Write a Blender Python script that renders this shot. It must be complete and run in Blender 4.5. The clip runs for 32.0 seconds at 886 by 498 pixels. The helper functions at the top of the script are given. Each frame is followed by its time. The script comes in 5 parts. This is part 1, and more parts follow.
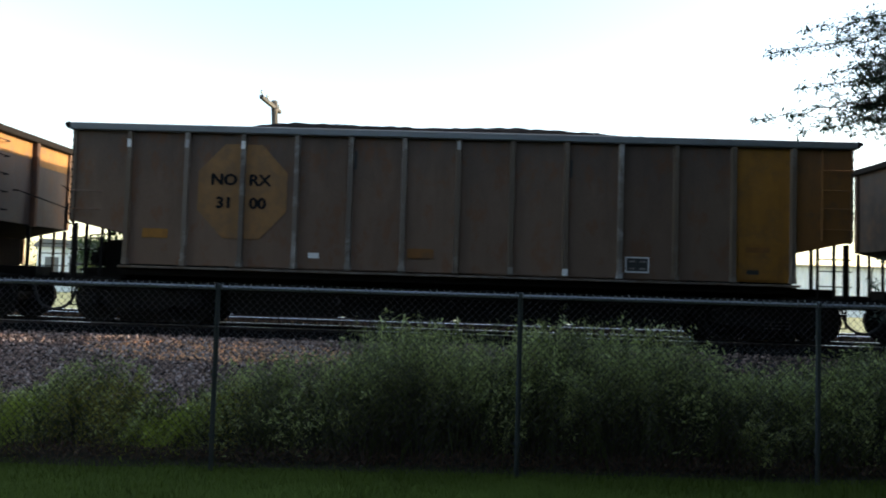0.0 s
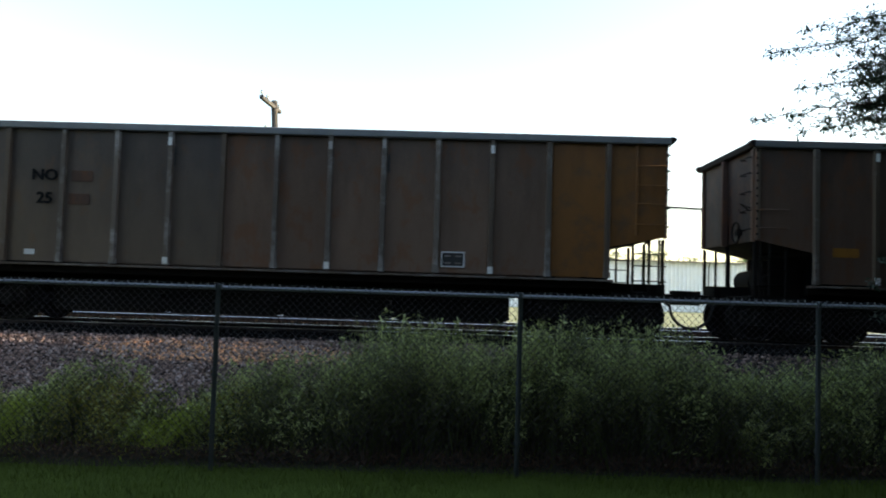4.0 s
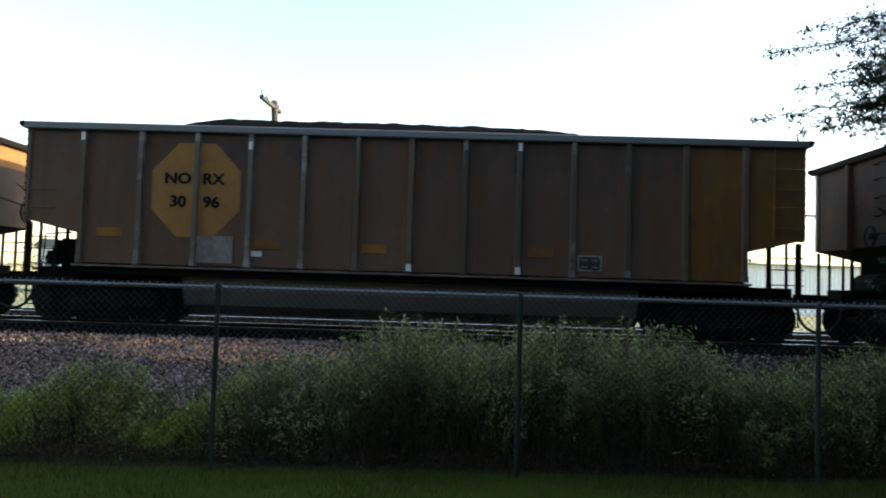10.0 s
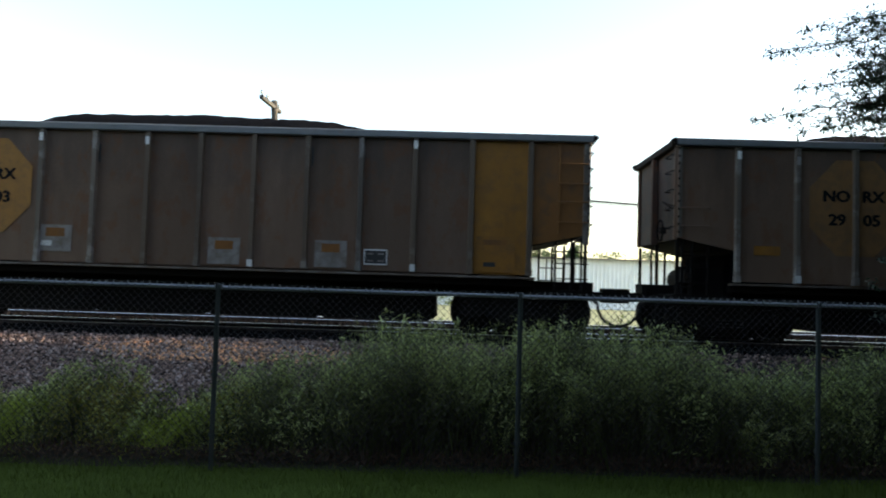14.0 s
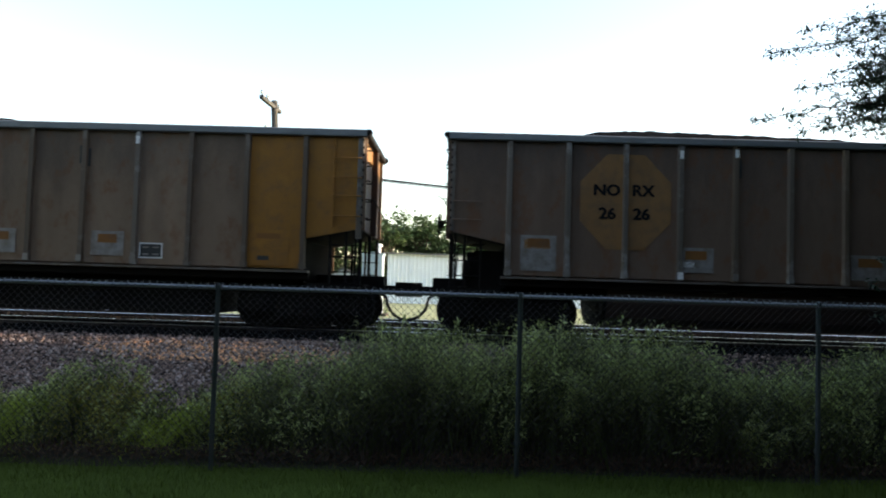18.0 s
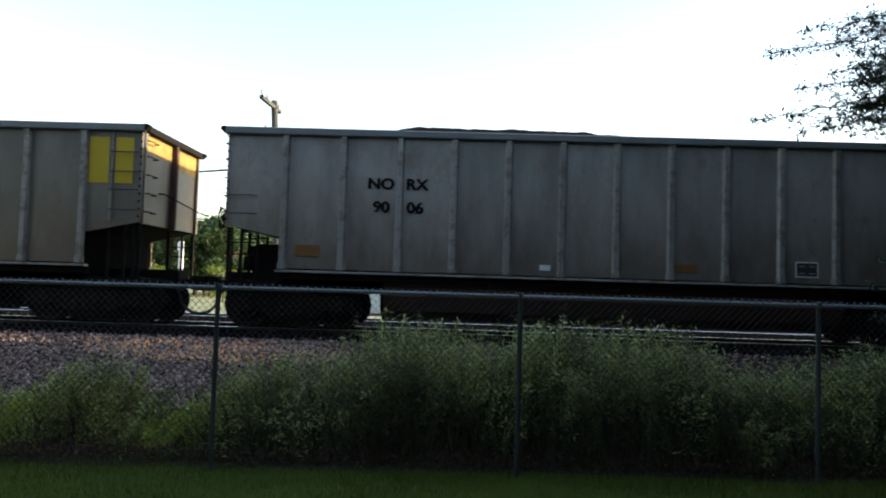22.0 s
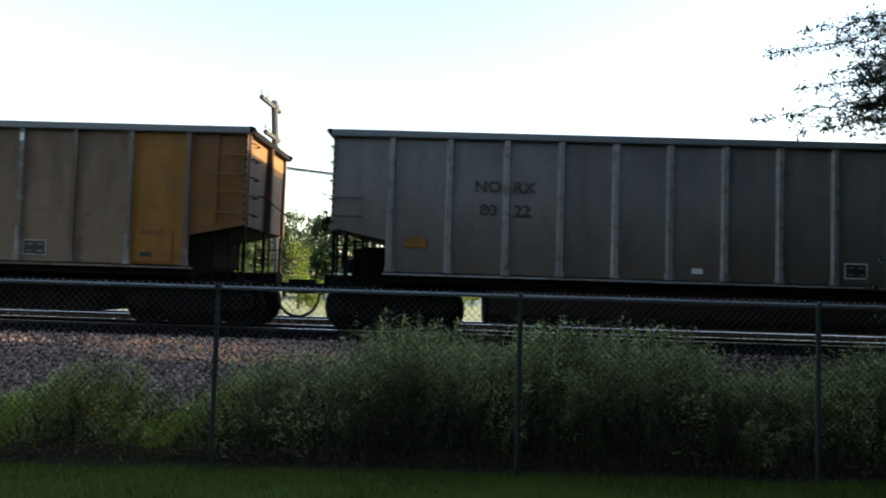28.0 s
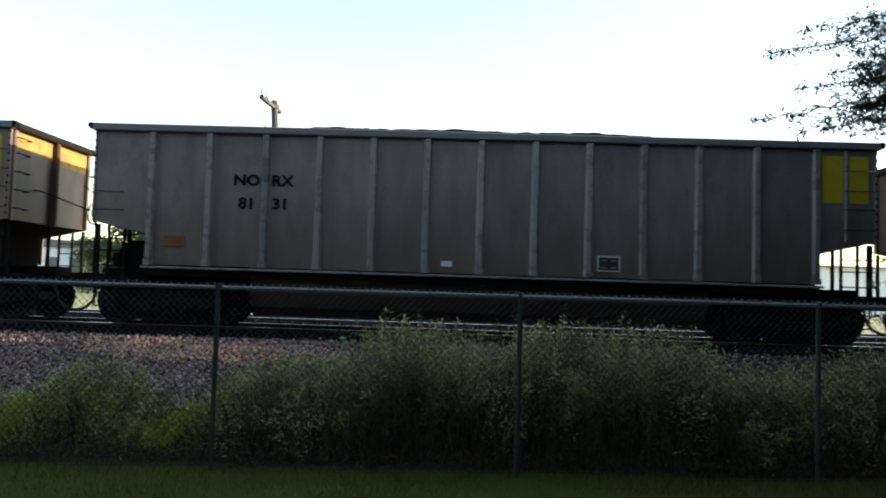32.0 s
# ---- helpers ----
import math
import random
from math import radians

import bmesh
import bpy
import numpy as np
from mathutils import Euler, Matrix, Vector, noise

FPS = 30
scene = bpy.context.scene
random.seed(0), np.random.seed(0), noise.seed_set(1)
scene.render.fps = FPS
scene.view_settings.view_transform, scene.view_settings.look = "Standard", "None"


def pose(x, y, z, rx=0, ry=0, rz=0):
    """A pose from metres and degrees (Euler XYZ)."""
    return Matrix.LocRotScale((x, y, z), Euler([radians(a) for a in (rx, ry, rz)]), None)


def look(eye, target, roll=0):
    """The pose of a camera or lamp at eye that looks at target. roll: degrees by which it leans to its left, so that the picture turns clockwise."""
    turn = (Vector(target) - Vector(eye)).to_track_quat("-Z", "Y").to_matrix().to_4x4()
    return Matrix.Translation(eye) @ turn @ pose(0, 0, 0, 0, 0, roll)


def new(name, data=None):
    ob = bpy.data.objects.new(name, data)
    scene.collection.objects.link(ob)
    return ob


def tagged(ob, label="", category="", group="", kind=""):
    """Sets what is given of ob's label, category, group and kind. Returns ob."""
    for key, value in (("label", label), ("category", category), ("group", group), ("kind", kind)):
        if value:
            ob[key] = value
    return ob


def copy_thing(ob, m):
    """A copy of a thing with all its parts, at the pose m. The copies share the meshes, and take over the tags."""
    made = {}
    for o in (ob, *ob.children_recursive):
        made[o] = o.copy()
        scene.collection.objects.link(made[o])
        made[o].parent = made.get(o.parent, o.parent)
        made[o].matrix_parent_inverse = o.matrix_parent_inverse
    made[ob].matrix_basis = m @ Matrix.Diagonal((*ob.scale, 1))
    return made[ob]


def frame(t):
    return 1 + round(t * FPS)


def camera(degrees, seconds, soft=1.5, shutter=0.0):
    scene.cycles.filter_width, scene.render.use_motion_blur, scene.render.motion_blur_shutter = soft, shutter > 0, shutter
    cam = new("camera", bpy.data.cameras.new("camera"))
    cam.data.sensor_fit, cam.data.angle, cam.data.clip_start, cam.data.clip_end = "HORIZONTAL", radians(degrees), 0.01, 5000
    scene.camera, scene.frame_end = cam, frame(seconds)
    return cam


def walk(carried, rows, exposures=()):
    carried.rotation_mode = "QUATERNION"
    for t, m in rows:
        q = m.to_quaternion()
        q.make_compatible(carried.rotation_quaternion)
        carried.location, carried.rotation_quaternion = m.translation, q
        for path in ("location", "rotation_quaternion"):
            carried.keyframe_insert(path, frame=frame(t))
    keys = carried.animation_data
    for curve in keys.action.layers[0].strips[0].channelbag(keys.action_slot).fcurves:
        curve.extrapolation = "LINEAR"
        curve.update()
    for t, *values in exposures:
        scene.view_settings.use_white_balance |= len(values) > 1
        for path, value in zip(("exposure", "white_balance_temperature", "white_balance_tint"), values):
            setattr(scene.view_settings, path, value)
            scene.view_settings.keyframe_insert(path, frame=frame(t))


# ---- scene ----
# ---- camera ----
cam = camera(59.8, 32.0, soft=1.85, shutter=0.08)
EYE = Vector((0.0, 0.0, 1.89))
VIEW = look(EYE, EYE + Vector((math.sin(radians(-1.26)) * math.cos(radians(2.86)), math.cos(radians(-1.26)) * math.cos(radians(2.86)), math.sin(radians(2.86)))), 1.75)
walk(cam, [(0.0, VIEW), (32.0, VIEW)], exposures=[(0.0, 1.85, 7420, 12), (32.0, 1.85, 7420, 12)])

# ---- light ----
SUN_UP, SUN_AZ = 15.5, 5.5
SUN_FROM = Vector((math.cos(radians(SUN_AZ)) * math.cos(radians(SUN_UP)), math.sin(radians(SUN_AZ)) * math.cos(radians(SUN_UP)), math.sin(radians(SUN_UP))))
world = bpy.data.worlds.new("sky")
scene.world = world
world.use_nodes = True
wn = world.node_tree.nodes
sky = wn.new("ShaderNodeTexSky")
sky.sky_type = "NISHITA"
sky.sun_disc = False
sky.sun_elevation = radians(SUN_UP)
sky.sun_rotation = radians(90 - SUN_AZ)
sky.dust_density = 1.0
sky.air_density = 1.0
wn["Background"].inputs["Strength"].default_value = 0.15
world.node_tree.links.new(sky.outputs["Color"], wn["Background"].inputs["Color"])
sun_data = bpy.data.lights.new("sun", "SUN")
sun_data.energy, sun_data.angle, sun_data.color = 2.7, radians(0.6), (1.0, 0.86, 0.68)
sun = new("sun", sun_data)
sun.matrix_world = look(SUN_FROM * 50, (0, 0, 0))


# ---- materials ----
def shade(name, base, rough=0.7, metal=0.0, dark=None, light=None, scale=3.0, stretch=(1, 1, 1), amount=0.5, fine=40.0, fine_amount=0.25,
          bump=0.15, dist=0.01, spread=0.0, island=0.0, streak=0.0, rust=None, rust_amount=0.0, rust_from=0.56, rust_soft=0.1, spec=0.5, trans=0.0, dust=None, dust_amount=0.0, wash=0.0, ends=0.0):
    """A painted or natural surface: a base colour, large stains, fine grain, streaks that run down, rust spots and relief."""
    m = bpy.data.materials.new(name)
    m.use_nodes = True
    nt = m.node_tree
    n, l = nt.nodes, nt.links
    b = n["Principled BSDF"]
    co = n.new("ShaderNodeTexCoord")
    info = n.new("ShaderNodeObjectInfo")
    off = n.new("ShaderNodeVectorMath")
    off.operation = "SCALE"
    off.inputs[0].default_value = (37.0, 19.0, 53.0)
    l.new(info.outputs["Random"], off.inputs["Scale"])
    add = n.new("ShaderNodeVectorMath")
    l.new(co.outputs["Object"], add.inputs[0])
    l.new(off.outputs[0], add.inputs[1])
    mp = n.new("ShaderNodeMapping")
    mp.inputs["Scale"].default_value = stretch
    l.new(add.outputs[0], mp.inputs["Vector"])

    def grain(s, detail, vec=mp, rough_n=0.6):
        t = n.new("ShaderNodeTexNoise")
        t.inputs["Scale"].default_value = s
        t.inputs["Detail"].default_value = detail
        t.inputs["Roughness"].default_value = rough_n
        l.new(vec.outputs[0], t.inputs["Vector"])
        return t

    def ramp(src, a, c):
        r = n.new("ShaderNodeMapRange")
        r.inputs["From Min"].default_value, r.inputs["From Max"].default_value = a, c
        l.new(src, r.inputs["Value"])
        return r.outputs["Result"]

    def mix(fac, c1, c2, k=1.0):
        x = n.new("ShaderNodeMix")
        x.data_type = "RGBA"
        if k != 1.0:
            mul = n.new("ShaderNodeMath")
            mul.operation = "MULTIPLY"
            mul.inputs[1].default_value = k
            l.new(fac, mul.inputs[0])
            fac = mul.outputs[0]
        l.new(fac, x.inputs[0])
        for i, c in ((6, c1), (7, c2)):
            if isinstance(c, tuple):
                x.inputs[i].default_value = (*c, 1)
            else:
                l.new(c, x.inputs[i])
        return x.outputs[2]

    dark = dark or tuple(v * 0.55 for v in base)
    light = light or tuple(min(1, v * 1.35) for v in base)
    big, small = grain(scale, 5), grain(fine, 3)
    col = mix(ramp(big.outputs["Fac"], 0.35, 0.68), dark, base, 1.0)
    col = mix(ramp(big.outputs["Fac"], 0.35, 0.62), base, col, amount)
    col = mix(ramp(small.outputs["Fac"], 0.45, 0.7), col, light, fine_amount)
    if streak:
        sm = n.new("ShaderNodeMapping")
        sm.inputs["Scale"].default_value = (1.3, 1.3, 0.22)
        l.new(add.outputs[0], sm.inputs["Vector"])
        st = grain(1.6, 4, sm)
        col = mix(ramp(st.outputs["Fac"], 0.5, 0.72), col, tuple(v * 0.5 for v in base), streak)
        st2 = grain(1.1, 3, sm)
        col = mix(ramp(st2.outputs["Fac"], 0.58, 0.8), col, light, streak * 0.6)
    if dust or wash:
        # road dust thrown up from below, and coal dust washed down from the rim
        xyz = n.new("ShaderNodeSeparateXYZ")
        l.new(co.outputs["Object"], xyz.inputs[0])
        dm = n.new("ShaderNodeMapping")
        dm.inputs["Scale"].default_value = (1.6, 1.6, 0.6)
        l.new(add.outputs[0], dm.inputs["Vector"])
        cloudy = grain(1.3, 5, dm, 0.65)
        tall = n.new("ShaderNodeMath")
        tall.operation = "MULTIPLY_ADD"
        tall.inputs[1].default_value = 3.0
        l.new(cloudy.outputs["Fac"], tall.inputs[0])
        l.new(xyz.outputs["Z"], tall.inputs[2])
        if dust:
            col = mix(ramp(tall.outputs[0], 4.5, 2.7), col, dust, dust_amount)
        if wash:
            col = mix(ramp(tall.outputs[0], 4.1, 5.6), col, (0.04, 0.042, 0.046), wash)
    if rust:
        rs = grain(scale * 2.2, 6, rough_n=0.7)
        worn = rs.outputs["Fac"]
        if ends:
            # rubbed most towards the head and the foot of an upright
            ez = n.new("ShaderNodeSeparateXYZ")
            l.new(co.outputs["Object"], ez.inputs[0])
            away = n.new("ShaderNodeMath")
            away.operation = "SUBTRACT"
            away.inputs[1].default_value = 2.5
            l.new(ez.outputs["Z"], away.inputs[0])
            square = n.new("ShaderNodeMath")
            square.operation = "MULTIPLY"
            l.new(away.outputs[0], square.inputs[0])
            l.new(away.outputs[0], square.inputs[1])
            total = n.new("ShaderNodeMath")
            total.operation = "MULTIPLY_ADD"
            total.inputs[1].default_value = ends
            l.new(square.outputs[0], total.inputs[0])
            l.new(worn, total.inputs[2])
            worn = total.outputs[0]
        col = mix(ramp(worn, rust_from, rust_from + rust_soft), col, rust, rust_amount)
    if spread or island:
        geo = n.new("ShaderNodeNewGeometry")
        src = geo.outputs["Random Per Island"] if island else info.outputs["Random"]
        hs = n.new("ShaderNodeHueSaturation")
        k = island or spread
        r = n.new("ShaderNodeMapRange")
        r.inputs["To Min"].default_value, r.inputs["To Max"].default_value = 1 - k, 1 + k
        l.new(src, r.inputs["Value"])
        l.new(r.outputs["Result"], hs.inputs["Value"])
        l.new(col, hs.inputs["Color"])
        col = hs.outputs["Color"]
    l.new(col, b.inputs["Base Color"])
    b.inputs["Metallic"].default_value = metal
    b.inputs["Specular IOR Level"].default_value = spec
    rr = n.new("ShaderNodeMapRange")
    rr.inputs["To Min"].default_value, rr.inputs["To Max"].default_value = max(0.05, rough - 0.12), min(1, rough + 0.15)
    l.new(big.outputs["Fac"], rr.inputs["Value"])
    l.new(rr.outputs["Result"], b.inputs["Roughness"])
    if bump:
        bp = n.new("ShaderNodeBump")
        bp.inputs["Strength"].default_value, bp.inputs["Distance"].default_value = bump, dist
        l.new(small.outputs["Fac"], bp.inputs["Height"])
        l.new(bp.outputs["Normal"], b.inputs["Normal"])
    if trans:
        tr = n.new("ShaderNodeBsdfTranslucent")
        ms = n.new("ShaderNodeMixShader")
        ms.inputs[0].default_value = trans
        l.new(col, tr.inputs["Color"])
        l.new(b.outputs[0], ms.inputs[1])
        l.new(tr.outputs[0], ms.inputs[2])
        l.new(ms.outputs[0], n["Material Output"].inputs["Surface"])
    return m


BROWN = {}
for tone, c in (("a", (0.178, 0.112, 0.077)), ("b", (0.157, 0.103, 0.074)), ("c", (0.216, 0.147, 0.102)), ("d", (0.086, 0.051, 0.039)), ("e", (0.14, 0.087, 0.062))):
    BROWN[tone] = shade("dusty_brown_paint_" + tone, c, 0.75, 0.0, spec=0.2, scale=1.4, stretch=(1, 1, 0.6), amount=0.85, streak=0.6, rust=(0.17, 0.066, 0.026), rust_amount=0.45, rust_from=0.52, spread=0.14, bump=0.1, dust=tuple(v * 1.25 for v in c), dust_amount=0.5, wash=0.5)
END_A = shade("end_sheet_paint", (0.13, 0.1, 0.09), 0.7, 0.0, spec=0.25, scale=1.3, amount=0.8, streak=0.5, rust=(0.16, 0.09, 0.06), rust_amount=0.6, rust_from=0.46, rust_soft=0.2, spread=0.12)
# darker copy for the ends turned from the sun, shade in its colour
END_SHADED = shade("shaded_end_sheet", (0.055, 0.044, 0.04), 0.75, 0.0, spec=0.2, scale=1.3, amount=0.8, streak=0.6, rust=(0.1, 0.055, 0.035), rust_amount=0.6, rust_from=0.46, rust_soft=0.2, spread=0.12)
# bands at the head of the ends; cream is grey metal painted as sunlit
END_COLOURS = {}
for tone, c in (("ochre", (0.36, 0.18, 0.06)), ("cream", (0.34, 0.29, 0.22)), ("red", (0.5, 0.085, 0.05)), ("yellow", (0.44, 0.29, 0.08))):
    END_COLOURS[tone] = shade("end_band_" + tone, c, 0.65, 0.0, spec=0.25, scale=1.5, amount=0.7, streak=0.5, rust=(0.14, 0.1, 0.08), rust_amount=0.7, rust_from=0.48, rust_soft=0.2)
GREY = {}
for tone, c in (("a", (0.365, 0.33, 0.315)), ("b", (0.285, 0.255, 0.236)), ("c", (0.275, 0.218, 0.176)), ("d", (0.1, 0.077, 0.064)), ("e", (0.24, 0.217, 0.185)), ("f", (0.17, 0.145, 0.13)), ("g", (0.42, 0.385, 0.36))):
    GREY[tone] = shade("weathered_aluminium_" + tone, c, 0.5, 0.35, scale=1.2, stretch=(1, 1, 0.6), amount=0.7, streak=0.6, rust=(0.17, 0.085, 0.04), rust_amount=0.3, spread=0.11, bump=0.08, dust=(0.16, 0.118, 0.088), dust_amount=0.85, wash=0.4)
RIB_A = shade("worn_rib_steel", (0.12, 0.085, 0.06), 0.6, 0.1, scale=1.1, streak=0.2, rust=(0.25, 0.23, 0.21), rust_amount=0.7, rust_from=0.6, rust_soft=0.25, ends=0.09, spread=0.2)
RIB_PALE = shade("rubbed_rib_steel", (0.14, 0.112, 0.09), 0.55, 0.1, scale=1.1, streak=0.2, rust=(0.36, 0.345, 0.33), rust_amount=0.85, rust_from=0.56, rust_soft=0.22, ends=0.1, spread=0.25)
RIB_B = shade("rib_aluminium", (0.35, 0.33, 0.315), 0.45, 0.4, scale=2.0, streak=0.3, rust=(0.12, 0.09, 0.07), rust_amount=0.55, rust_from=0.5, spread=0.18)
RIB_NEW = shade("bright_new_rib", (0.62, 0.65, 0.66), 0.4, 0.3, scale=2.0, fine_amount=0.2)
CHORD = shade("grey_top_chord", (0.2, 0.212, 0.22), 0.5, 0.2, scale=3.0, streak=0.2, rust=(0.2, 0.12, 0.08), rust_amount=0.25)
YELLOW = shade("traffic_yellow_paint", (0.34, 0.145, 0.025), 0.6, 0, spec=0.3, scale=1.6, amount=0.8, streak=0.6, rust=(0.15, 0.085, 0.04), rust_amount=0.75, rust_from=0.46, rust_soft=0.28)
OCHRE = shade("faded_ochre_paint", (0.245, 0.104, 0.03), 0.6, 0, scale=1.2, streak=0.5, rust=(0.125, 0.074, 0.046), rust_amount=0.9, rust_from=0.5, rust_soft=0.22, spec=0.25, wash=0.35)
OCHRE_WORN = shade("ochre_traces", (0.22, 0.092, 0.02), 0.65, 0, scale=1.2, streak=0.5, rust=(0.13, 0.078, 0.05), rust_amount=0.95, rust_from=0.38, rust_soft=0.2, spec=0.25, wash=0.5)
OCTA_MID = shade("octagon_dusty", (0.27, 0.138, 0.055), 0.65, 0, scale=2.4, streak=0.35, rust=(0.15, 0.095, 0.058), rust_amount=0.65, rust_from=0.44, rust_soft=0.25, spec=0.25)
OCTA = shade("octagon_yellow", (0.39, 0.185, 0.05), 0.65, 0, scale=2.4, streak=0.35, rust=(0.17, 0.1, 0.055), rust_amount=0.65, rust_from=0.46, rust_soft=0.25, spec=0.3)
OCTA_DIM = shade("octagon_faded", (0.16, 0.085, 0.04), 0.65, 0, scale=2.4, streak=0.4, rust=(0.15, 0.1, 0.06), rust_amount=0.5)
OCTA_TRACE = shade("octagon_trace", (0.19, 0.098, 0.044), 0.7, 0, scale=2.0, streak=0.4, rust=(0.085, 0.048, 0.034), rust_amount=0.7, rust_from=0.45, rust_soft=0.2, spec=0.2)
GOLD = shade("block_gold", (0.42, 0.25, 0.025), 0.55, 0, scale=2.0, streak=0.3)
LEMON = shade("block_yellow", (0.55, 0.39, 0.02), 0.5, 0, scale=2.0, streak=0.2)
RED = shade("block_red", (0.56, 0.045, 0.042), 0.5, 0, scale=2.0, streak=0.2)
SIGN_WHITE = shade("stencil_white", (0.8, 0.8, 0.77), 0.6, 0, scale=6, streak=0.2)
SIGN_PALE = shade("pale_stencil_patch", (0.27, 0.25, 0.235), 0.65, 0, scale=2.5, streak=0.5, rust=(0.15, 0.115, 0.09), rust_amount=0.85, rust_from=0.42, rust_soft=0.22)
STENCIL_WORN = shade("worn_stencil_frame", (0.42, 0.4, 0.37), 0.6, 0, scale=5, streak=0.3, rust=(0.1, 0.07, 0.05), rust_amount=0.9, rust_from=0.5)
SIGN_BLACK = shade("stencil_black", (0.03, 0.03, 0.03), 0.6, 0, scale=8)
LETTER = shade("lettering_black", (0.012, 0.012, 0.013), 0.8, 0, spec=0.1, scale=8, rust=(0.1, 0.08, 0.06), rust_amount=0.15)
LETTER_FADED = shade("faded_lettering", (0.055, 0.05, 0.048), 0.6, 0, scale=5, rust=(0.17, 0.15, 0.13), rust_amount=0.8, rust_from=0.52)
PATCH_DIM = shade("dim_repainted_patch", (0.125, 0.105, 0.095), 0.65, 0, scale=4, streak=0.5)
FRAME = shade("near_black_underframe", (0.014, 0.0125, 0.012), 0.9, 0.0, spec=0.08, scale=3.0, rust=(0.03, 0.022, 0.018), rust_amount=0.4, spread=0.15)
TUB = shade("dusty_grey_trough", (0.23, 0.22, 0.21), 0.6, 0.2, scale=1.5, streak=0.4)
TUB2 = shade("dirty_brown_trough", (0.085, 0.056, 0.05), 0.65, 0.1, scale=1.5, streak=0.4)
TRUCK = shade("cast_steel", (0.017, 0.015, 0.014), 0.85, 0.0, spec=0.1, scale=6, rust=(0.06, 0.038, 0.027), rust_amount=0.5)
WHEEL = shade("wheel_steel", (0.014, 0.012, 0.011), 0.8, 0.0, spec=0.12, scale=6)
RUBBER = shade("hose_rubber", (0.02, 0.02, 0.02), 0.7)
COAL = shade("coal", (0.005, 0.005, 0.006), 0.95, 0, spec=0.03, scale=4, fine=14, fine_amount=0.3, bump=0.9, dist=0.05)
RAILM = shade("rail_side", (0.045, 0.032, 0.027), 0.8, 0.0, scale=8)
RAILTOP = shade("polished_rail", (0.95, 0.95, 0.97), 0.3, 1.0, scale=8, amount=0.2, bump=0)
TIE = shade("weathered_tie", (0.06, 0.048, 0.038), 0.85, 0, scale=3, stretch=(1, 6, 6), spread=0.2)
LAWN = shade("lawn_soil", (0.072, 0.106, 0.016), 0.95, 0, spec=0.1, scale=1.5, fine=60, fine_amount=0.35, bump=0.6, dist=0.03)
DIRT = shade("dark_soil", (0.055, 0.045, 0.033), 0.95, 0, spec=0.1, scale=2, fine=40, bump=0.6, dist=0.03)
BED = shade("ballast_bed", (0.035, 0.03, 0.031), 0.95, 0, spec=0.15, scale=1.2, fine=24, fine_amount=0.45, bump=0.9, dist=0.05)
PALESTONE = shade("pale_ballast_stone", (0.43, 0.345, 0.315), 0.7, 0, scale=5, fine=60, island=0.4, bump=0.4, spec=0.4)
STONE = shade("ballast_stone", (0.21, 0.145, 0.124), 0.85, 0, scale=5, fine=60, island=0.95, bump=0.4, spec=0.2)
# near-black base: coal dust plus the train's shadow painted in
SOOT_SHADE_STONE = shade("coal_dusted_shaded_stone", (0.012, 0.011, 0.011), 1.0, 0, scale=5, fine=60, island=0.5, bump=0.4, spec=0.0)
SOOT_SHADE_BED = shade("coal_dusted_shaded_bed", (0.012, 0.011, 0.011), 1.0, 0, scale=1.2, fine=24, bump=0.9, dist=0.05, spec=0.0)
# orange base colour paints the low sun's patch on the ballast
SUNLITSTONE = shade("sunlit_ballast_stone", (0.68, 0.34, 0.17), 0.5, 0, scale=5, fine=60, island=0.95, bump=0.4, spec=0.6)
MEADOW = shade("dry_meadow", (0.29, 0.31, 0.16), 0.95, 0, scale=0.2, fine=6, fine_amount=0.4, bump=0.8, dist=0.1)
GALV = shade("galvanised_steel", (0.075, 0.087, 0.086), 0.8, 0.0, spec=0.15, scale=10, fine_amount=0.2)
RAILPIPE = shade("galvanised_pipe", (0.34, 0.35, 0.37), 0.45, 0.3, scale=10, fine_amount=0.2)
WIRE = shade("galvanised_wire", (0.075, 0.068, 0.074), 0.8, 0.0, spec=0.15, scale=10)
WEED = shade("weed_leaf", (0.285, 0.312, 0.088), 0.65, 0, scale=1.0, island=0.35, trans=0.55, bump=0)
# darker copy: leaf variety, and painted shade low in the growth
WEED_DARK = shade("dark_shaded_weed_leaf", (0.125, 0.146, 0.045), 0.7, 0, scale=1.0, island=0.4, trans=0.45, bump=0)
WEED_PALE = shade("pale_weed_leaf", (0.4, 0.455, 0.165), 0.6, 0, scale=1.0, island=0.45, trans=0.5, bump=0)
GREENGRASS = shade("bright_grass_leaf", (0.29, 0.35, 0.04), 0.6, 0, scale=1.0, island=0.3, trans=0.5, bump=0)
WEED2 = shade("ochre_weed_leaf", (0.31, 0.29, 0.045), 0.6, 0, scale=1.0, island=0.3, trans=0.5, bump=0)
SEED = shade("grass_seed_head", (0.27, 0.29, 0.16), 0.8, 0, scale=2.0, island=0.3, trans=0.2, bump=0)
LITTER = shade("dead_stalk_litter", (0.13, 0.075, 0.045), 0.9, 0, scale=2.0, island=0.4, bump=0)
STEM = shade("weed_stem", (0.09, 0.085, 0.04), 0.8, 0, scale=2.0, island=0.3, bump=0)
BLADE = shade("lawn_blade", (0.1, 0.15, 0.018), 0.7, 0, scale=1.0, island=0.3, trans=0.25, bump=0)
BARK = shade("bark", (0.09, 0.07, 0.055), 0.9, 0, scale=6, stretch=(1, 1, 0.25), bump=0.8, dist=0.03)
LEAF = shade("tree_leaf", (0.032, 0.07, 0.04), 0.6, 0, scale=1.0, island=0.35, trans=0.12, bump=0)
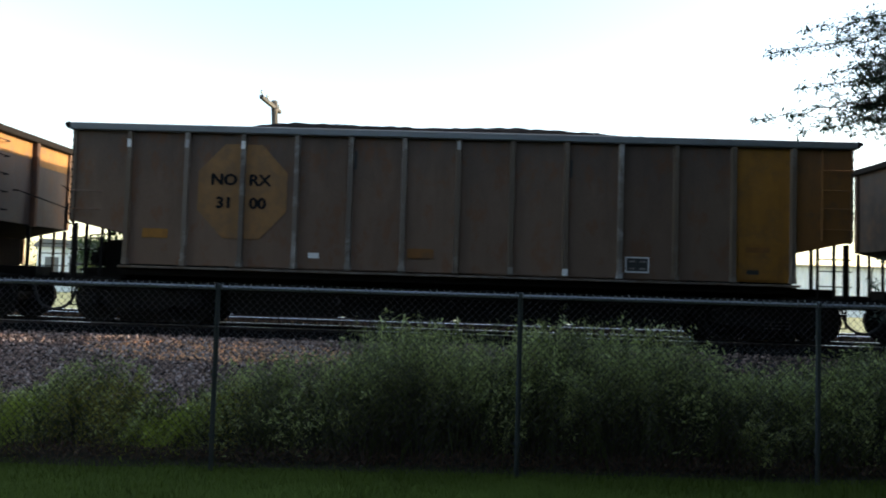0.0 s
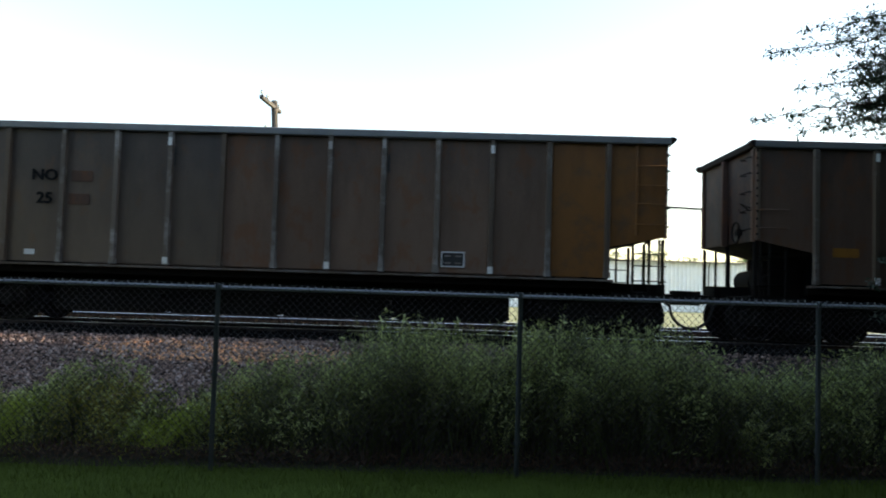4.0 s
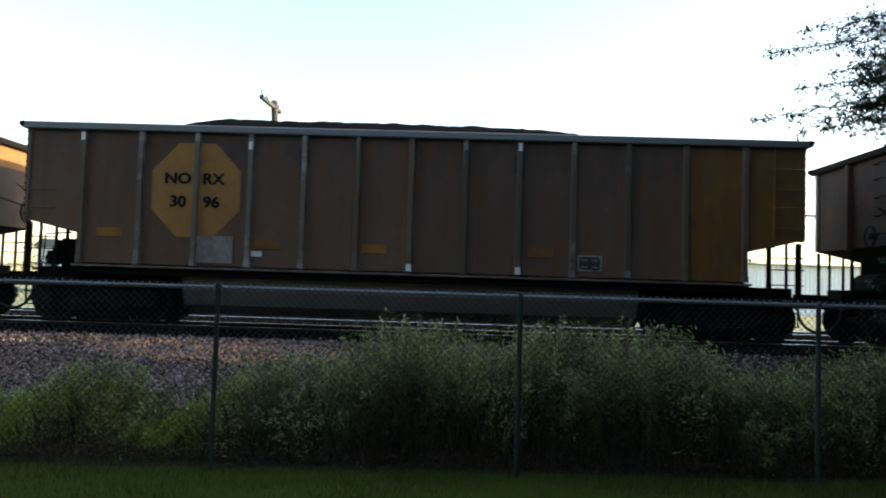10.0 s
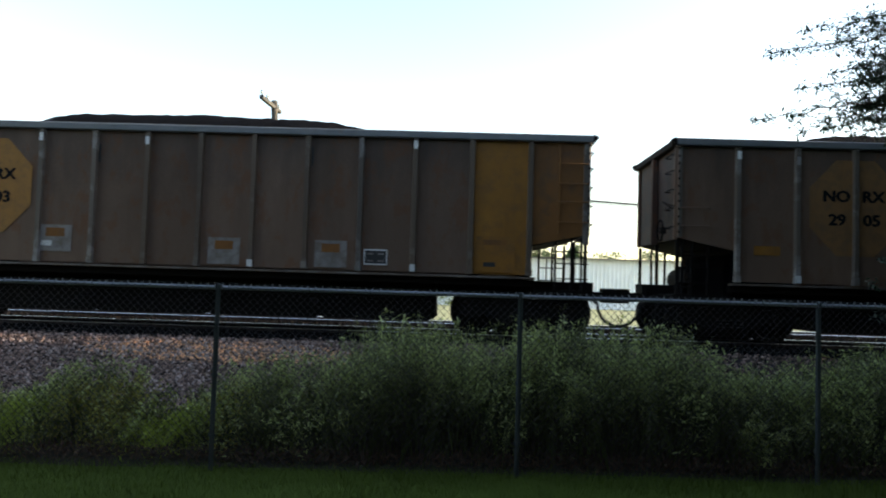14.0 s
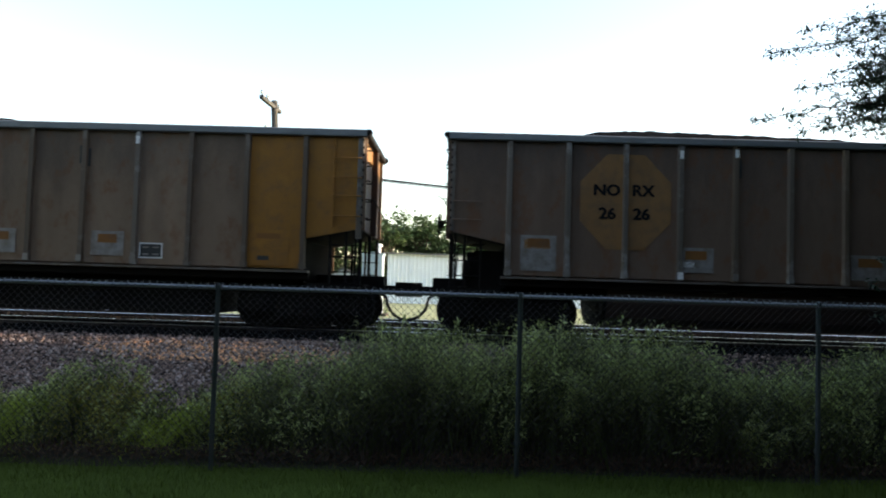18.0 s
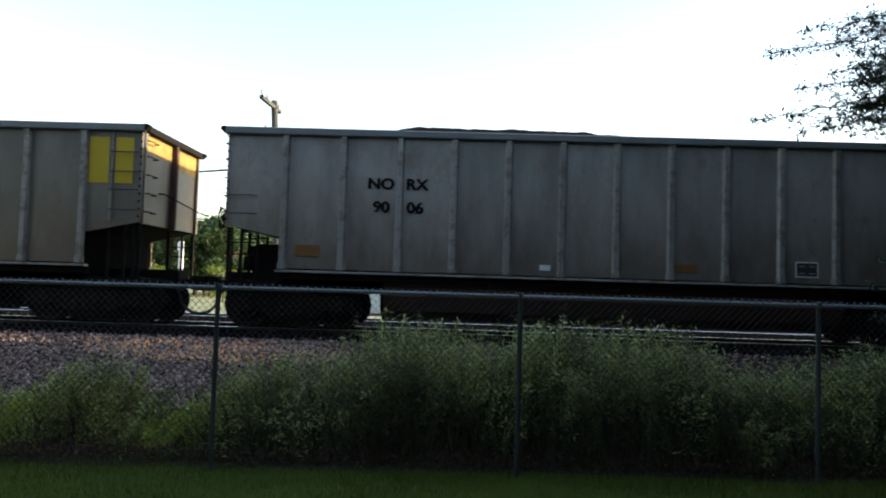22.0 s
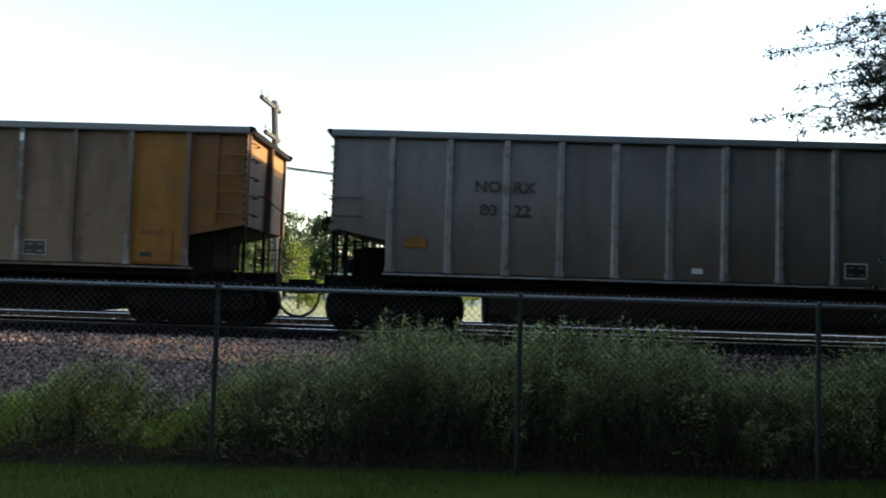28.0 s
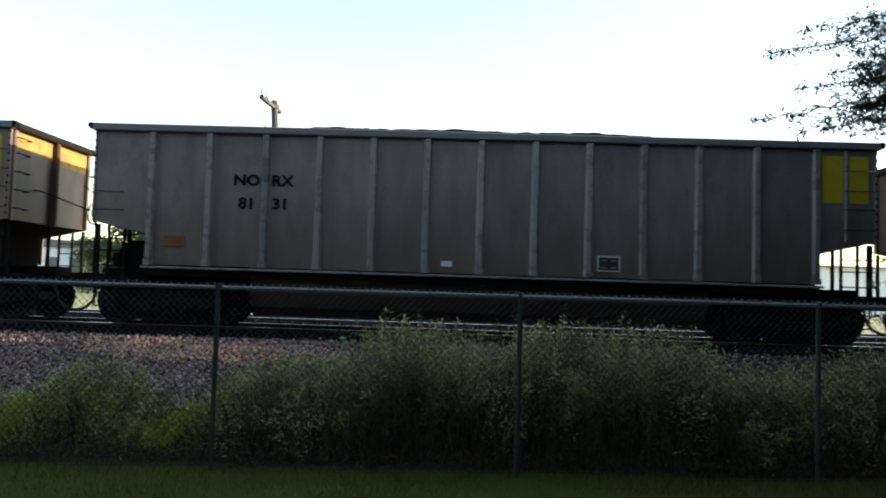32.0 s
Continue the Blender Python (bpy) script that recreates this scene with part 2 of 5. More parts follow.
FARLEAF = shade("far_leaf", (0.055, 0.1, 0.035), 0.7, 0, scale=0.3, island=0.4, trans=0.2, bump=0)
SUNLEAF = shade("bright_leaf", (0.2, 0.26, 0.04), 0.6, 0, scale=0.5, island=0.35, trans=0.35, bump=0)
POLEWOOD = shade("pole_wood", (0.07, 0.072, 0.07), 0.85, 0, scale=3, stretch=(4, 4, 0.4), amount=0.7, bump=0.5, dist=0.02)
GLASSY = shade("insulator", (0.35, 0.42, 0.4), 0.2, 0, scale=6)
CABLE = shade("black_cable", (0.02, 0.02, 0.022), 0.6)
SHED = shade("white_sheet_metal", (0.86, 0.88, 0.9), 0.5, 0, scale=0.6, streak=0.25, fine_amount=0.1, bump=0)
SHEDROOF = shade("grey_roof_sheet", (0.16, 0.16, 0.16), 0.6, 0.2, scale=0.6)
CABINET = shade("pale_cabinet_paint", (0.4, 0.5, 0.57), 0.5, 0, scale=3)
WALLTAN = shade("tan_wall", (0.5, 0.42, 0.33), 0.8, 0, scale=2)


# ---- mesh tools ----
class Shape:
    """Collects the faces of one mesh."""

    def __init__(self):
        self.v, self.f, self.s = [], [], []

    def add(self, v, f, smooth=False):
        k = len(self.v)
        self.v.extend(tuple(p) for p in v)
        self.f.extend(tuple(i + k for i in q) for q in f)
        self.s.extend([smooth] * len(f))
        return self

    def box(self, x0, x1, y0, y1, z0, z1, c=0.0):
        """A box; c cuts its four long edges (along its longest side) and gives them a facet."""
        d = (x1 - x0, y1 - y0, z1 - z0)
        if c <= 0:
            v = [(x, y, z) for x in (x0, x1) for y in (y0, y1) for z in (z0, z1)]
            return self.add(v, [(0, 1, 3, 2), (4, 6, 7, 5), (0, 4, 5, 1), (2, 3, 7, 6), (0, 2, 6, 4), (1, 5, 7, 3)])
        a = d.index(max(d))
        lo, hi = (x0, y0, z0), (x1, y1, z1)
        i, j = [(1, 2), (0, 2), (0, 1)][a]
        pts = [(lo[i] + c, lo[j]), (hi[i] - c, lo[j]), (hi[i], lo[j] + c), (hi[i], hi[j] - c), (hi[i] - c, hi[j]), (lo[i] + c, hi[j]), (lo[i], hi[j] - c), (lo[i], lo[j] + c)]
        return self.prism(pts, a, lo[a], hi[a])

    def prism(self, pts, axis, a0, a1, smooth=False):
        """A plane outline drawn out along an axis (0: the outline is in y, z; 1: x, z; 2: x, y)."""
        def put(p, a):
            return [(a, p[0], p[1]), (p[0], a, p[1]), (p[0], p[1], a)][axis]
        area = sum(p[0] * q[1] - q[0] * p[1] for p, q in zip(pts, pts[1:] + pts[:1]))
        if (area < 0) != (axis == 1):
            pts = pts[::-1]
        n = len(pts)
        v = [put(p, a0) for p in pts] + [put(p, a1) for p in pts]
        self.add(v, [tuple(range(n))[::-1], tuple(range(n, 2 * n))])
        k = len(self.v) - 2 * n
        self.f.extend((k + i, k + (i + 1) % n, k + n + (i + 1) % n, k + n + i) for i in range(n))
        self.s.extend([smooth] * n)
        return self

    def tube(self, pts, r, n=6, caps=True):
        pts = [Vector(p) for p in pts]
        rs = r if isinstance(r, (list, tuple)) else [r] * len(pts)
        v = []
        for i, p in enumerate(pts):
            d = (pts[min(i + 1, len(pts) - 1)] - pts[max(i - 1, 0)]).normalized()
            u = d.orthogonal().normalized() if i == 0 else (u - d * u.dot(d)).normalized()
            w = d.cross(u)
            v += [p + (u * math.cos(6.28318 * k / n) + w * math.sin(6.28318 * k / n)) * rs[i] for k in range(n)]
        f = [(i * n + k, i * n + (k + 1) % n, (i + 1) * n + (k + 1) % n, (i + 1) * n + k) for i in range(len(pts) - 1) for k in range(n)]
        self.add(v, f, True)
        if caps:
            k = len(self.v) - len(v)
            self.f += [tuple(range(k, k + n))[::-1], tuple(range(len(self.v) - n, len(self.v)))]
            self.s += [False, False]
        return self

    def turned(self, prof, n=16, axis=1, at=(0, 0, 0)):
        """A profile of (radius, along) turned round an axis."""
        v = []
        for r, a in prof:
            for k in range(n):
                c, s = r * math.cos(6.28318 * k / n), r * math.sin(6.28318 * k / n)
                p = [(a, c, s), (s, a, c), (c, s, a)][axis]
                v.append(tuple(p[i] + at[i] for i in range(3)))
        m = len(prof)
        f = [(i * n + k, i * n + (k + 1) % n, (i + 1) * n + (k + 1) % n, (i + 1) * n + k) for i in range(m - 1) for k in range(n)]
        self.add(v, f, True)
        k = len(self.v) - len(v)
        self.f += [tuple(range(k, k + n))[::-1], tuple(range(len(self.v) - n, len(self.v)))]
        self.s += [False, False]
        return self

    def mesh(self, name, *mats):
        m = bpy.data.meshes.new(name)
        m.from_pydata(self.v, [], self.f)
        m.polygons.foreach_set("use_smooth", self.s)
        for q in mats:
            m.materials.append(q)
        if any(self.s):
            m.set_sharp_from_angle(angle=0.7)
        m.update()
        return m


def part(name, mesh, parent, label="", at=None):
    ob = new(name, mesh)
    ob.parent = parent
    if at:
        ob.location = at
    if label:
        ob["label"] = label
    return ob


def thing(name, label, category, at=(0, 0, 0), group="", mesh=None, kind=""):
    ob = new(name, mesh)
    ob.location = at
    return tagged(ob, label, category, group, kind)


def cloud(verts, faces, name, mat):
    """A mesh of many loose pieces out of number arrays: verts (n, k, 3), one polygon of k corners each."""
    n, k = verts.shape[:2]
    m = bpy.data.meshes.new(name)
    m.vertices.add(n * k)
    m.vertices.foreach_set("co", verts.reshape(-1).astype(np.float32))
    idx = (np.arange(n)[:, None, None] * k + np.asarray(faces)[None]).reshape(n * len(faces), -1)
    w = idx.shape[1]
    m.loops.add(idx.size)
    m.loops.foreach_set("vertex_index", idx.reshape(-1).astype(np.int32))
    m.polygons.add(len(idx))
    m.polygons.foreach_set("loop_start", (np.arange(len(idx)) * w).astype(np.int32))
    m.materials.append(mat)
    m.update(calc_edges=True)
    return m


def leaves(rng, places, size, mat, name, narrow=0.35, droop=0.0, up=0.3):
    """One pointed, slightly folded leaf at each place."""
    n = len(places)
    a = rng.uniform(0, 6.2832, n)
    t = rng.normal(up, 0.45, n) - droop
    d = np.stack([np.cos(a) * np.cos(t), np.sin(a) * np.cos(t), np.sin(t)], 1)
    s = np.stack([-np.sin(a), np.cos(a), rng.normal(0, 0.35, n)], 1)
    s /= np.linalg.norm(s, axis=1)[:, None]
    L = (size * rng.uniform(0.55, 1.35, n))[:, None]
    w = L * narrow * 0.5
    v = np.stack([places, places + d * L * 0.45 + s * w, places + d * L - np.array([0, 0, 0.12]) * L, places + d * L * 0.45 - s * w], 1)
    return cloud(v, [(0, 1, 2, 3)], name, mat)


# ---- levels ----
RAIL_Z = 1.0
TRACK_Y, TRACK2_Y = 15.87, 20.14
HALF_W = 1.59
PITCH = 16.18


# ---- ground ----
def rise(y):
    """The height of the ground across the line of the track."""
    pts = [(-3000, -0.4), (-30, 0.0), (7.6, 0.0), (8.6, 0.04), (9.9, 0.17), (11.4, 0.5), (12.9, 0.86), (13.4, 0.9), (21.9, 0.9), (23.2, 0.78), (30, 0.72), (60, 0.6), (3000, 0.0)]
    for (a, p), (b, q) in zip(pts, pts[1:]):
        if y <= b:
            return p + (q - p) * (y - a) / (b - a)
    return pts[-1][1]


def lawn_edge(x):
    """Where the mower stops, just behind the fence."""
    return 7.82 + 0.0414 * (max(-9.0, min(9.0, x)) + 2.4) + 0.08 * noise.noise((x * 0.9, 0, 5))


def build_ground():
    ys = [-3000, -400, -60, -10, 0, 3, 5, 6, 6.6, 7.0, 7.4, 7.65, 7.75, 7.85, 7.95, 8.05, 8.2, 8.4, 8.8, 9.2, 9.6, 10, 10.4, 10.8, 11.2, 11.6, 12, 12.4, 12.8, 13.1, 13.4, 14.2, 15, 16, 17, 18, 19, 20, 21, 21.9, 22.5, 23.2, 25, 28, 32, 40, 50, 60, 80, 120, 200, 500, 1200, 3000]
    xs = [-3000, -800, -250, -100, -60, -30, -20, -15] + [-12 + 0.75 * i for i in range(33)] + [15, 20, 30, 60, 100, 250, 800, 3000]
    v, f, mi = [], [], []
    for y in ys:
        for x in xs:
            near = abs(x) < 16 and 5 < y < 30
            bumpy = (noise.noise((x * 0.9, y * 0.9, 3)) * 0.035 + noise.noise((x * 2.3, y * 2.3, 9)) * 0.02) if near and not 13.2 < y < 22 else 0
            v.append((x, y, rise(y) + bumpy))
    w = len(xs)
    for j in range(len(ys) - 1):
        for i in range(w - 1):
            f.append((j * w + i, j * w + i + 1, (j + 1) * w + i + 1, (j + 1) * w + i))
            y = ys[j]
            edge = lawn_edge(xs[i])
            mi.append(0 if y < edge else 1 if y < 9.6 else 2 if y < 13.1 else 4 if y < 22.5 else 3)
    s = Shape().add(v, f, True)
    m = s.mesh("ground", LAWN, DIRT, BED, MEADOW, SOOT_SHADE_BED)
    m.polygons.foreach_set("material_index", mi)
    ob = new("ground", m)
    tagged(ob, "mown lawn rising to a gravel railway bank and dry meadow beyond", "ground", kind="structure")


def build_stones():
    rng = np.random.default_rng(4)
    cube = np.array([(x, y, z) for x in (-1, 1) for y in (-1, 1) for z in (-1, 1)], float)
    faces = [(0, 1, 3, 2), (4, 6, 7, 5), (0, 4, 5, 1), (2, 3, 7, 6), (0, 2, 6, 4), (1, 5, 7, 3)]

    def heap(n, xa, xb, ya, yb, name, label, mat, keep=None, r0=0.008, r1=0.025):
        x, y = rng.uniform(xa, xb, n), rng.uniform(ya, yb, n)
        if keep is not None:
            k = rng.uniform(0, 1, n) < keep(x, y)
            x, y = x[k], y[k]
            n = len(x)
        z = np.array([rise(q) for q in y]) + rng.uniform(-0.004, 0.03, n)
        v = np.repeat(cube[None], n, 0) * rng.uniform(0.55, 1.1, (n, 8, 3))
        v *= (rng.uniform(r0, r1, n))[:, None, None] * rng.uniform(0.7, 1.2, (n, 1, 3))
        a, b = rng.uniform(0, 6.28, n), rng.uniform(-0.7, 0.7, n)
        ca, sa, cb, sb = np.cos(a), np.sin(a), np.cos(b), np.sin(b)
        R = np.stack([np.stack([ca * cb, -sa, ca * sb], 1), np.stack([sa * cb, ca, sa * sb], 1), np.stack([-sb, np.zeros(n), cb], 1)], 1)
        v = np.einsum("nij,nkj->nki", R, v) + np.stack([x, y, z], 1)[:, None]
        ob = new(name, cloud(v, faces, name, mat))
        tagged(ob, label, "gravel", kind="stuff")

    # extent of the painted sun patch
    def sun_band(x, y):
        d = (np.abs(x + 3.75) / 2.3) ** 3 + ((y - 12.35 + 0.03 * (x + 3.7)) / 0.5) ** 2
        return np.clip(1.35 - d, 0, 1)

    heap(95000, -8.6, 9.0, 9.6, 14.6, "ballast_gravel", "grey crushed stone ballast on the railway bank", STONE, lambda x, y: (1 - 0.75 * sun_band(x, y)) * np.where(x > 0.6, 0.3, 1.0) * np.clip((13.4 - y) * 2.5, 0, 1), 0.0115, 0.03)
    heap(7000, -8.6, 1.2, 9.6, 13.2, "pale_gravel", "pale broken stones scattered over the ballast", PALESTONE, None, 0.012, 0.03)
    # pale stones stand in for glints inside that patch
    heap(1500, -6.2, -1.2, 12.1, 12.9, "quartz_gravel", "bright pale stones painted as glints in the sunlit ballast", PALESTONE, sun_band, 0.012, 0.026)
    heap(11000, -8, 0.2, 11.5, 13.8, "rusty_gravel", "orange-coloured stones painting a sunlit patch on the bank", SUNLITSTONE, sun_band, 0.013, 0.029)
    heap(10500, -12, 12, 13.1, 19.0, "dirty_ballast", "crushed stone around the rails, darkened by coal dust and painted shade", SOOT_SHADE_STONE, None, 0.03, 0.05)


# ---- tracks ----
RAIL_PROFILE = [(-0.07, 0), (0.07, 0), (0.07, 0.012), (0.012, 0.035), (0.01, 0.125), (0.036, 0.135), (0.036, 0.162), (0.028, 0.17), (-0.028, 0.17), (-0.036, 0.162), (-0.036, 0.135), (-0.01, 0.125), (-0.012, 0.035), (-0.07, 0.012)]


def build_track(y, ties):
    t = thing("railway_track", "steel rails on weathered wooden ties bedded in gravel", "track", (0, y, RAIL_Z - 0.17), "railway tracks")
    s = Shape().prism(RAIL_PROFILE, 0, -400, 400)
    m = s.mesh("rail", RAILM, RAILTOP)
    for p in m.polygons:
        if p.normal.z > 0.5 and p.center.z > 0.15:
            p.material_index = 1
    for side in (-0.755, 0.755):
        part("rail", m, t, "rail with a polished head", (0, side, 0))
    tm = Shape().box(-0.115, 0.115, -1.3, 1.3, -0.17, -0.004, 0.015).mesh("tie", TIE)
    for i in range(ties):
        part("tie", tm, t, "", ((i - ties / 2) * 0.52, random.uniform(-0.04, 0.04), random.uniform(-0.004, 0)))


# ---- fence ----
FENCE_TILT = math.atan(0.0414)


def build_fence():
    f = thing("chain_link_fence", "galvanised chain-link fence with round posts and top rail", "fence", (-2.415, 7.711, 0))
    f.rotation_euler.z = FENCE_TILT
    top = 1.834
    post = Shape().turned([(0.025, -0.3), (0.025, top + 0.0)], 12, 2).mesh("post", GALV)
    cap = Shape().turned([(0.029, -0.04), (0.031, -0.005), (0.027, 0.02), (0.01, 0.03)], 12, 2).mesh("post_cap", GALV)
    band = Shape().turned([(0.035, -0.012), (0.035, 0.012)], 12, 2).mesh("band", GALV)
    span = 3.0486
    for i in range(-2, 5):
        p = part("post", post, f, "", (i * span, 0, 0))
        part("post_cap", cap, p, "", (0, 0, top))
        for z in (0.35, 0.95, 1.5):
            part("band", band, p, "", (0, 0, z))
    rail = Shape().turned([(0.021, 0), (0.021, span * 6)], 10, 0).mesh("top_rail", RAILPIPE)
    part("top_rail", rail, f, "", (-2 * span, 0, top - 0.012))
    tie = Shape().tube([(-0.006, 0.03, -0.01), (0, 0.0, 0.03), (0.006, -0.03, 0.0), (0.01, 0.0, -0.028)], 0.003, 4).mesh("tie_wire", WIRE)
    for i in range(-6, 28):
        part("tie_wire", tie, f, "", (i * 0.6096 + 0.3, 0, top - 0.012))
    # woven wires: each runs up in a zigzag and hooks into its neighbours
    step, rows = 0.036, 25
    x0, x1 = -2 * span, 4 * span
    n = int((x1 - x0) / step)
    zz = np.linspace(0.03, top + 0.035, rows * 2 + 1)
    seg = []
    r = 0.0024
    for c in range(n):
        cx = x0 + c * step
        sx = np.where((np.arange(len(zz)) + c) % 2 == 0, -step / 2, step / 2) * 1.04 + cx
        sy = np.where((np.arange(len(zz)) + c) % 2 == 0, -0.004, 0.004) - 0.028
        a = np.stack([sx[:-1], sy[:-1], zz[:-1]], 1)
        b = np.stack([sx[1:], sy[1:], zz[1:]], 1)
        seg.append(np.stack([a, b], 1))
    seg = np.concatenate(seg)
    d = seg[:, 1] - seg[:, 0]
    d /= np.linalg.norm(d, axis=1)[:, None]
    u = np.cross(d, (0, 1, 0))
    w = np.cross(d, u)
    ring = [u * r, (-u * 0.5 + w * 0.87) * r, (-u * 0.5 - w * 0.87) * r]
    v = np.stack([seg[:, 0] + q for q in ring] + [seg[:, 1] + q for q in ring], 1)
    # twisted tips of the wires, cut off above the rail
    tips = []
    for c in range(0, n, 2):
        cx = x0 + c * step + step / 2 + random.uniform(-0.004, 0.004)
        for lean in (-0.009, 0.009):
            a = np.array((cx - lean, -0.03, top - 0.03))
            b = np.array((cx + lean * random.uniform(0.5, 1.6), -0.024, top + 0.034 + random.uniform(-0.007, 0.007)))
            tips.append(np.stack([a + (0.0032, 0, 0), a + (-0.0016, 0.0028, 0), a + (-0.0016, -0.0028, 0), b + (0.0032, 0, 0), b + (-0.0016, 0.0028, 0), b + (-0.0016, -0.0028, 0)]))
    part("barbed_selvage", cloud(np.array(tips), [(0, 1, 4, 3), (1, 2, 5, 4), (2, 0, 3, 5)], "barbed_selvage", RAILPIPE), f, "twisted wire ends along the top rail")["kind"] = "stuff"
    part("wire_mesh", cloud(v, [(0, 1, 4, 3), (1, 2, 5, 4), (2, 0, 3, 5)], "wire_mesh", WIRE), f, "diamond-woven galvanised wire with twisted ends")["kind"] = "stuff"


# ---- plants by the fence ----
def weed_height(x):
    """How tall the growth behind the fence stands along it."""
    pts = [(-12, 0.5), (-5.2, 0.45), (-4.86, 0.48), (-4.5, 0.72), (-4.25, 0.93), (-3.95, 0.8), (-3.7, 0.5), (-3.3, 0.36), (-3.06, 0.42), (-2.67, 0.78), (-2.35, 0.92), (-1.77, 0.9), (-1.6, 0.8), (-1.45, 1.1), (-1.1, 1.28), (0.6, 1.32), (2.4, 1.3), (2.8, 1.16), (3.2, 0.84), (3.8, 0.8), (4.6, 1.05), (6, 1.2), (12, 1.2)]
    return np.interp(x, [p[0] for p in pts], [p[1] for p in pts])


def build_weeds():
    rng = np.random.default_rng(11)
    n = 6800
    x = rng.uniform(-9, 9, n)
    front = 7.84 + 0.0414 * (x + 2.4)
    y = front + rng.triangular(0, 0.34, 1.0, n) * (10.6 - front)
    h = weed_height(x) * rng.uniform(0.6, 1.06, n) * np.clip(1.15 - np.abs(y - 9.2) * 0.32, 0.35, 1.02)
    clump = np.array([noise.noise((a * 1.4, b * 1.4, 2)) for a, b in zip(x, y)])
    h = np.minimum(h * (1 + 0.42 * clump), weed_height(x) * 1.04)
    plume = (rng.uniform(0, 1, n) < 0.03) & (x > -1.5) & (y > 8.7)
    h = np.where(plume, weed_height(x) * rng.uniform(1.02, 1.15, n), h)
    low = x < -1.3
    keep = ~(low & (y > 9.45)) & (rng.uniform(0, 1, n) < np.where(low, 0.8, 1.0))
    x, y, h, clump = x[keep], y[keep], h[keep], clump[keep]
    n = len(x)
    z = np.array([rise(q) for q in y])
    lean = rng.normal(0, 0.13, (n, 2)) * h[:, None]
    # stems: thin three-sided spikes
    base = np.stack([x, y, z - 0.03], 1)
    tip = np.stack([x + lean[:, 0], y + lean[:, 1], z + h], 1)
    r = 0.0028
    v = np.stack([base + (r, 0, 0), base + (-r, r, 0), base + (0, -r, 0), tip], 1)
    ob = new("weed_stems", cloud(v, [(0, 1, 3), (1, 2, 3), (2, 0, 3)], "weed_stems", STEM))
    tagged(ob, "thin stems of tall weeds behind the wire fence", "weeds", kind="stuff")
    # leaves along the stems
    per = 40
    t = rng.uniform(0.05, 1.0, (n, per)) ** np.where(low, 0.75, 0.58)[keep][:, None]
    bend = t ** 1.6
    pts = np.stack([x[:, None] + lean[:, :1] * bend, y[:, None] + lean[:, 1:] * bend, z[:, None] + h[:, None] * t], 2).reshape(-1, 3)
    pts += rng.normal(0, 1, pts.shape) * (0.065 * (1.1 - t.reshape(-1, 1) * 0.85)) * np.array([1, 1, 0.5])
    ochre = np.clip(1.2 - (np.abs(pts[:, 0] + 3.95) / 0.4) ** 2, 0, 0.6) + np.clip(1.0 - (np.abs(pts[:, 0] + 2.45) / 0.2) ** 2, 0, 0.4)
    yellow = (rng.uniform(0, 1, len(pts)) < ochre) & (pts[:, 2] < 0.72)
    bright = ~yellow & (np.minimum(np.abs(pts[:, 0] + 3.05), np.abs(pts[:, 0] + 4.85)) < rng.normal(0.4, 0.12, len(pts))) & (pts[:, 2] < 0.5)
    yellow |= bright
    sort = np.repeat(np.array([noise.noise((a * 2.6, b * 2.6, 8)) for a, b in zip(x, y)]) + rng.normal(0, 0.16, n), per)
    # clumps vary; low leaves carry painted shade, tips painted sky light
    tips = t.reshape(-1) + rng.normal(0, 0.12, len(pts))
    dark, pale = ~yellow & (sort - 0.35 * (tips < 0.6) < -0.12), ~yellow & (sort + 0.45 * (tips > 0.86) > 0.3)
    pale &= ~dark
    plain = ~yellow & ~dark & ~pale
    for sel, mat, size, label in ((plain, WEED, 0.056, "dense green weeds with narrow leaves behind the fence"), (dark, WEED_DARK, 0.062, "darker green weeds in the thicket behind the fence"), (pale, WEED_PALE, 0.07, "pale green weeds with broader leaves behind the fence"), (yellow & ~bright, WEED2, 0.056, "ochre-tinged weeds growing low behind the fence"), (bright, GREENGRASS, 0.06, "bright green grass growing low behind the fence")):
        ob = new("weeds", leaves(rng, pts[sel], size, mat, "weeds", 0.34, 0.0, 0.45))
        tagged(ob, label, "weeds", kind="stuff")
    # dead stalks lying at the foot of the growth
    k = 9000
    gx = rng.uniform(-8, 8, k)
    gy = 7.9 + 0.0414 * (gx + 2.4) + np.abs(rng.normal(0, 0.22, k))
    gz = np.array([rise(q) for q in gy]) + rng.uniform(0, 0.13, k)
    ob = new("dead_stalks", leaves(rng, np.stack([gx, gy, gz], 1), 0.09, LITTER, "dead_stalks", 0.14, 0.0, 0.5))
    tagged(ob, "dry brown stalks at the foot of the weeds", "weeds", kind="stuff")
    # grass blades between
    k = 3000
    gx, gy = rng.uniform(-9, 9, k), rng.triangular(7.95, 8.5, 10.6, k)
    sel = ~((gx < -1.3) & (gy > 9.4))
    gx, gy = gx[sel], gy[sel]
    k = len(gx)
    gz = np.array([rise(q) for q in gy])
    gh = weed_height(gx) * rng.uniform(0.3, 0.8, k) * np.clip(1.1 - np.abs(gy - 9.2) * 0.35, 0.3, 1.0)
    a = rng.uniform(0, 6.28, k)
    dx, dy = np.cos(a), np.sin(a)
    out = gh * rng.uniform(0.08, 0.45, k)
    wd = 0.0024
    b0 = np.stack([gx - dy * wd, gy + dx * wd, gz - 0.02], 1)
    b1 = np.stack([gx + dy * wd, gy - dx * wd, gz - 0.02], 1)
    m0 = np.stack([gx + dx * out * 0.3 - dy * wd * 0.8, gy + dy * out * 0.3 + dx * wd * 0.8, gz + gh * 0.6], 1)
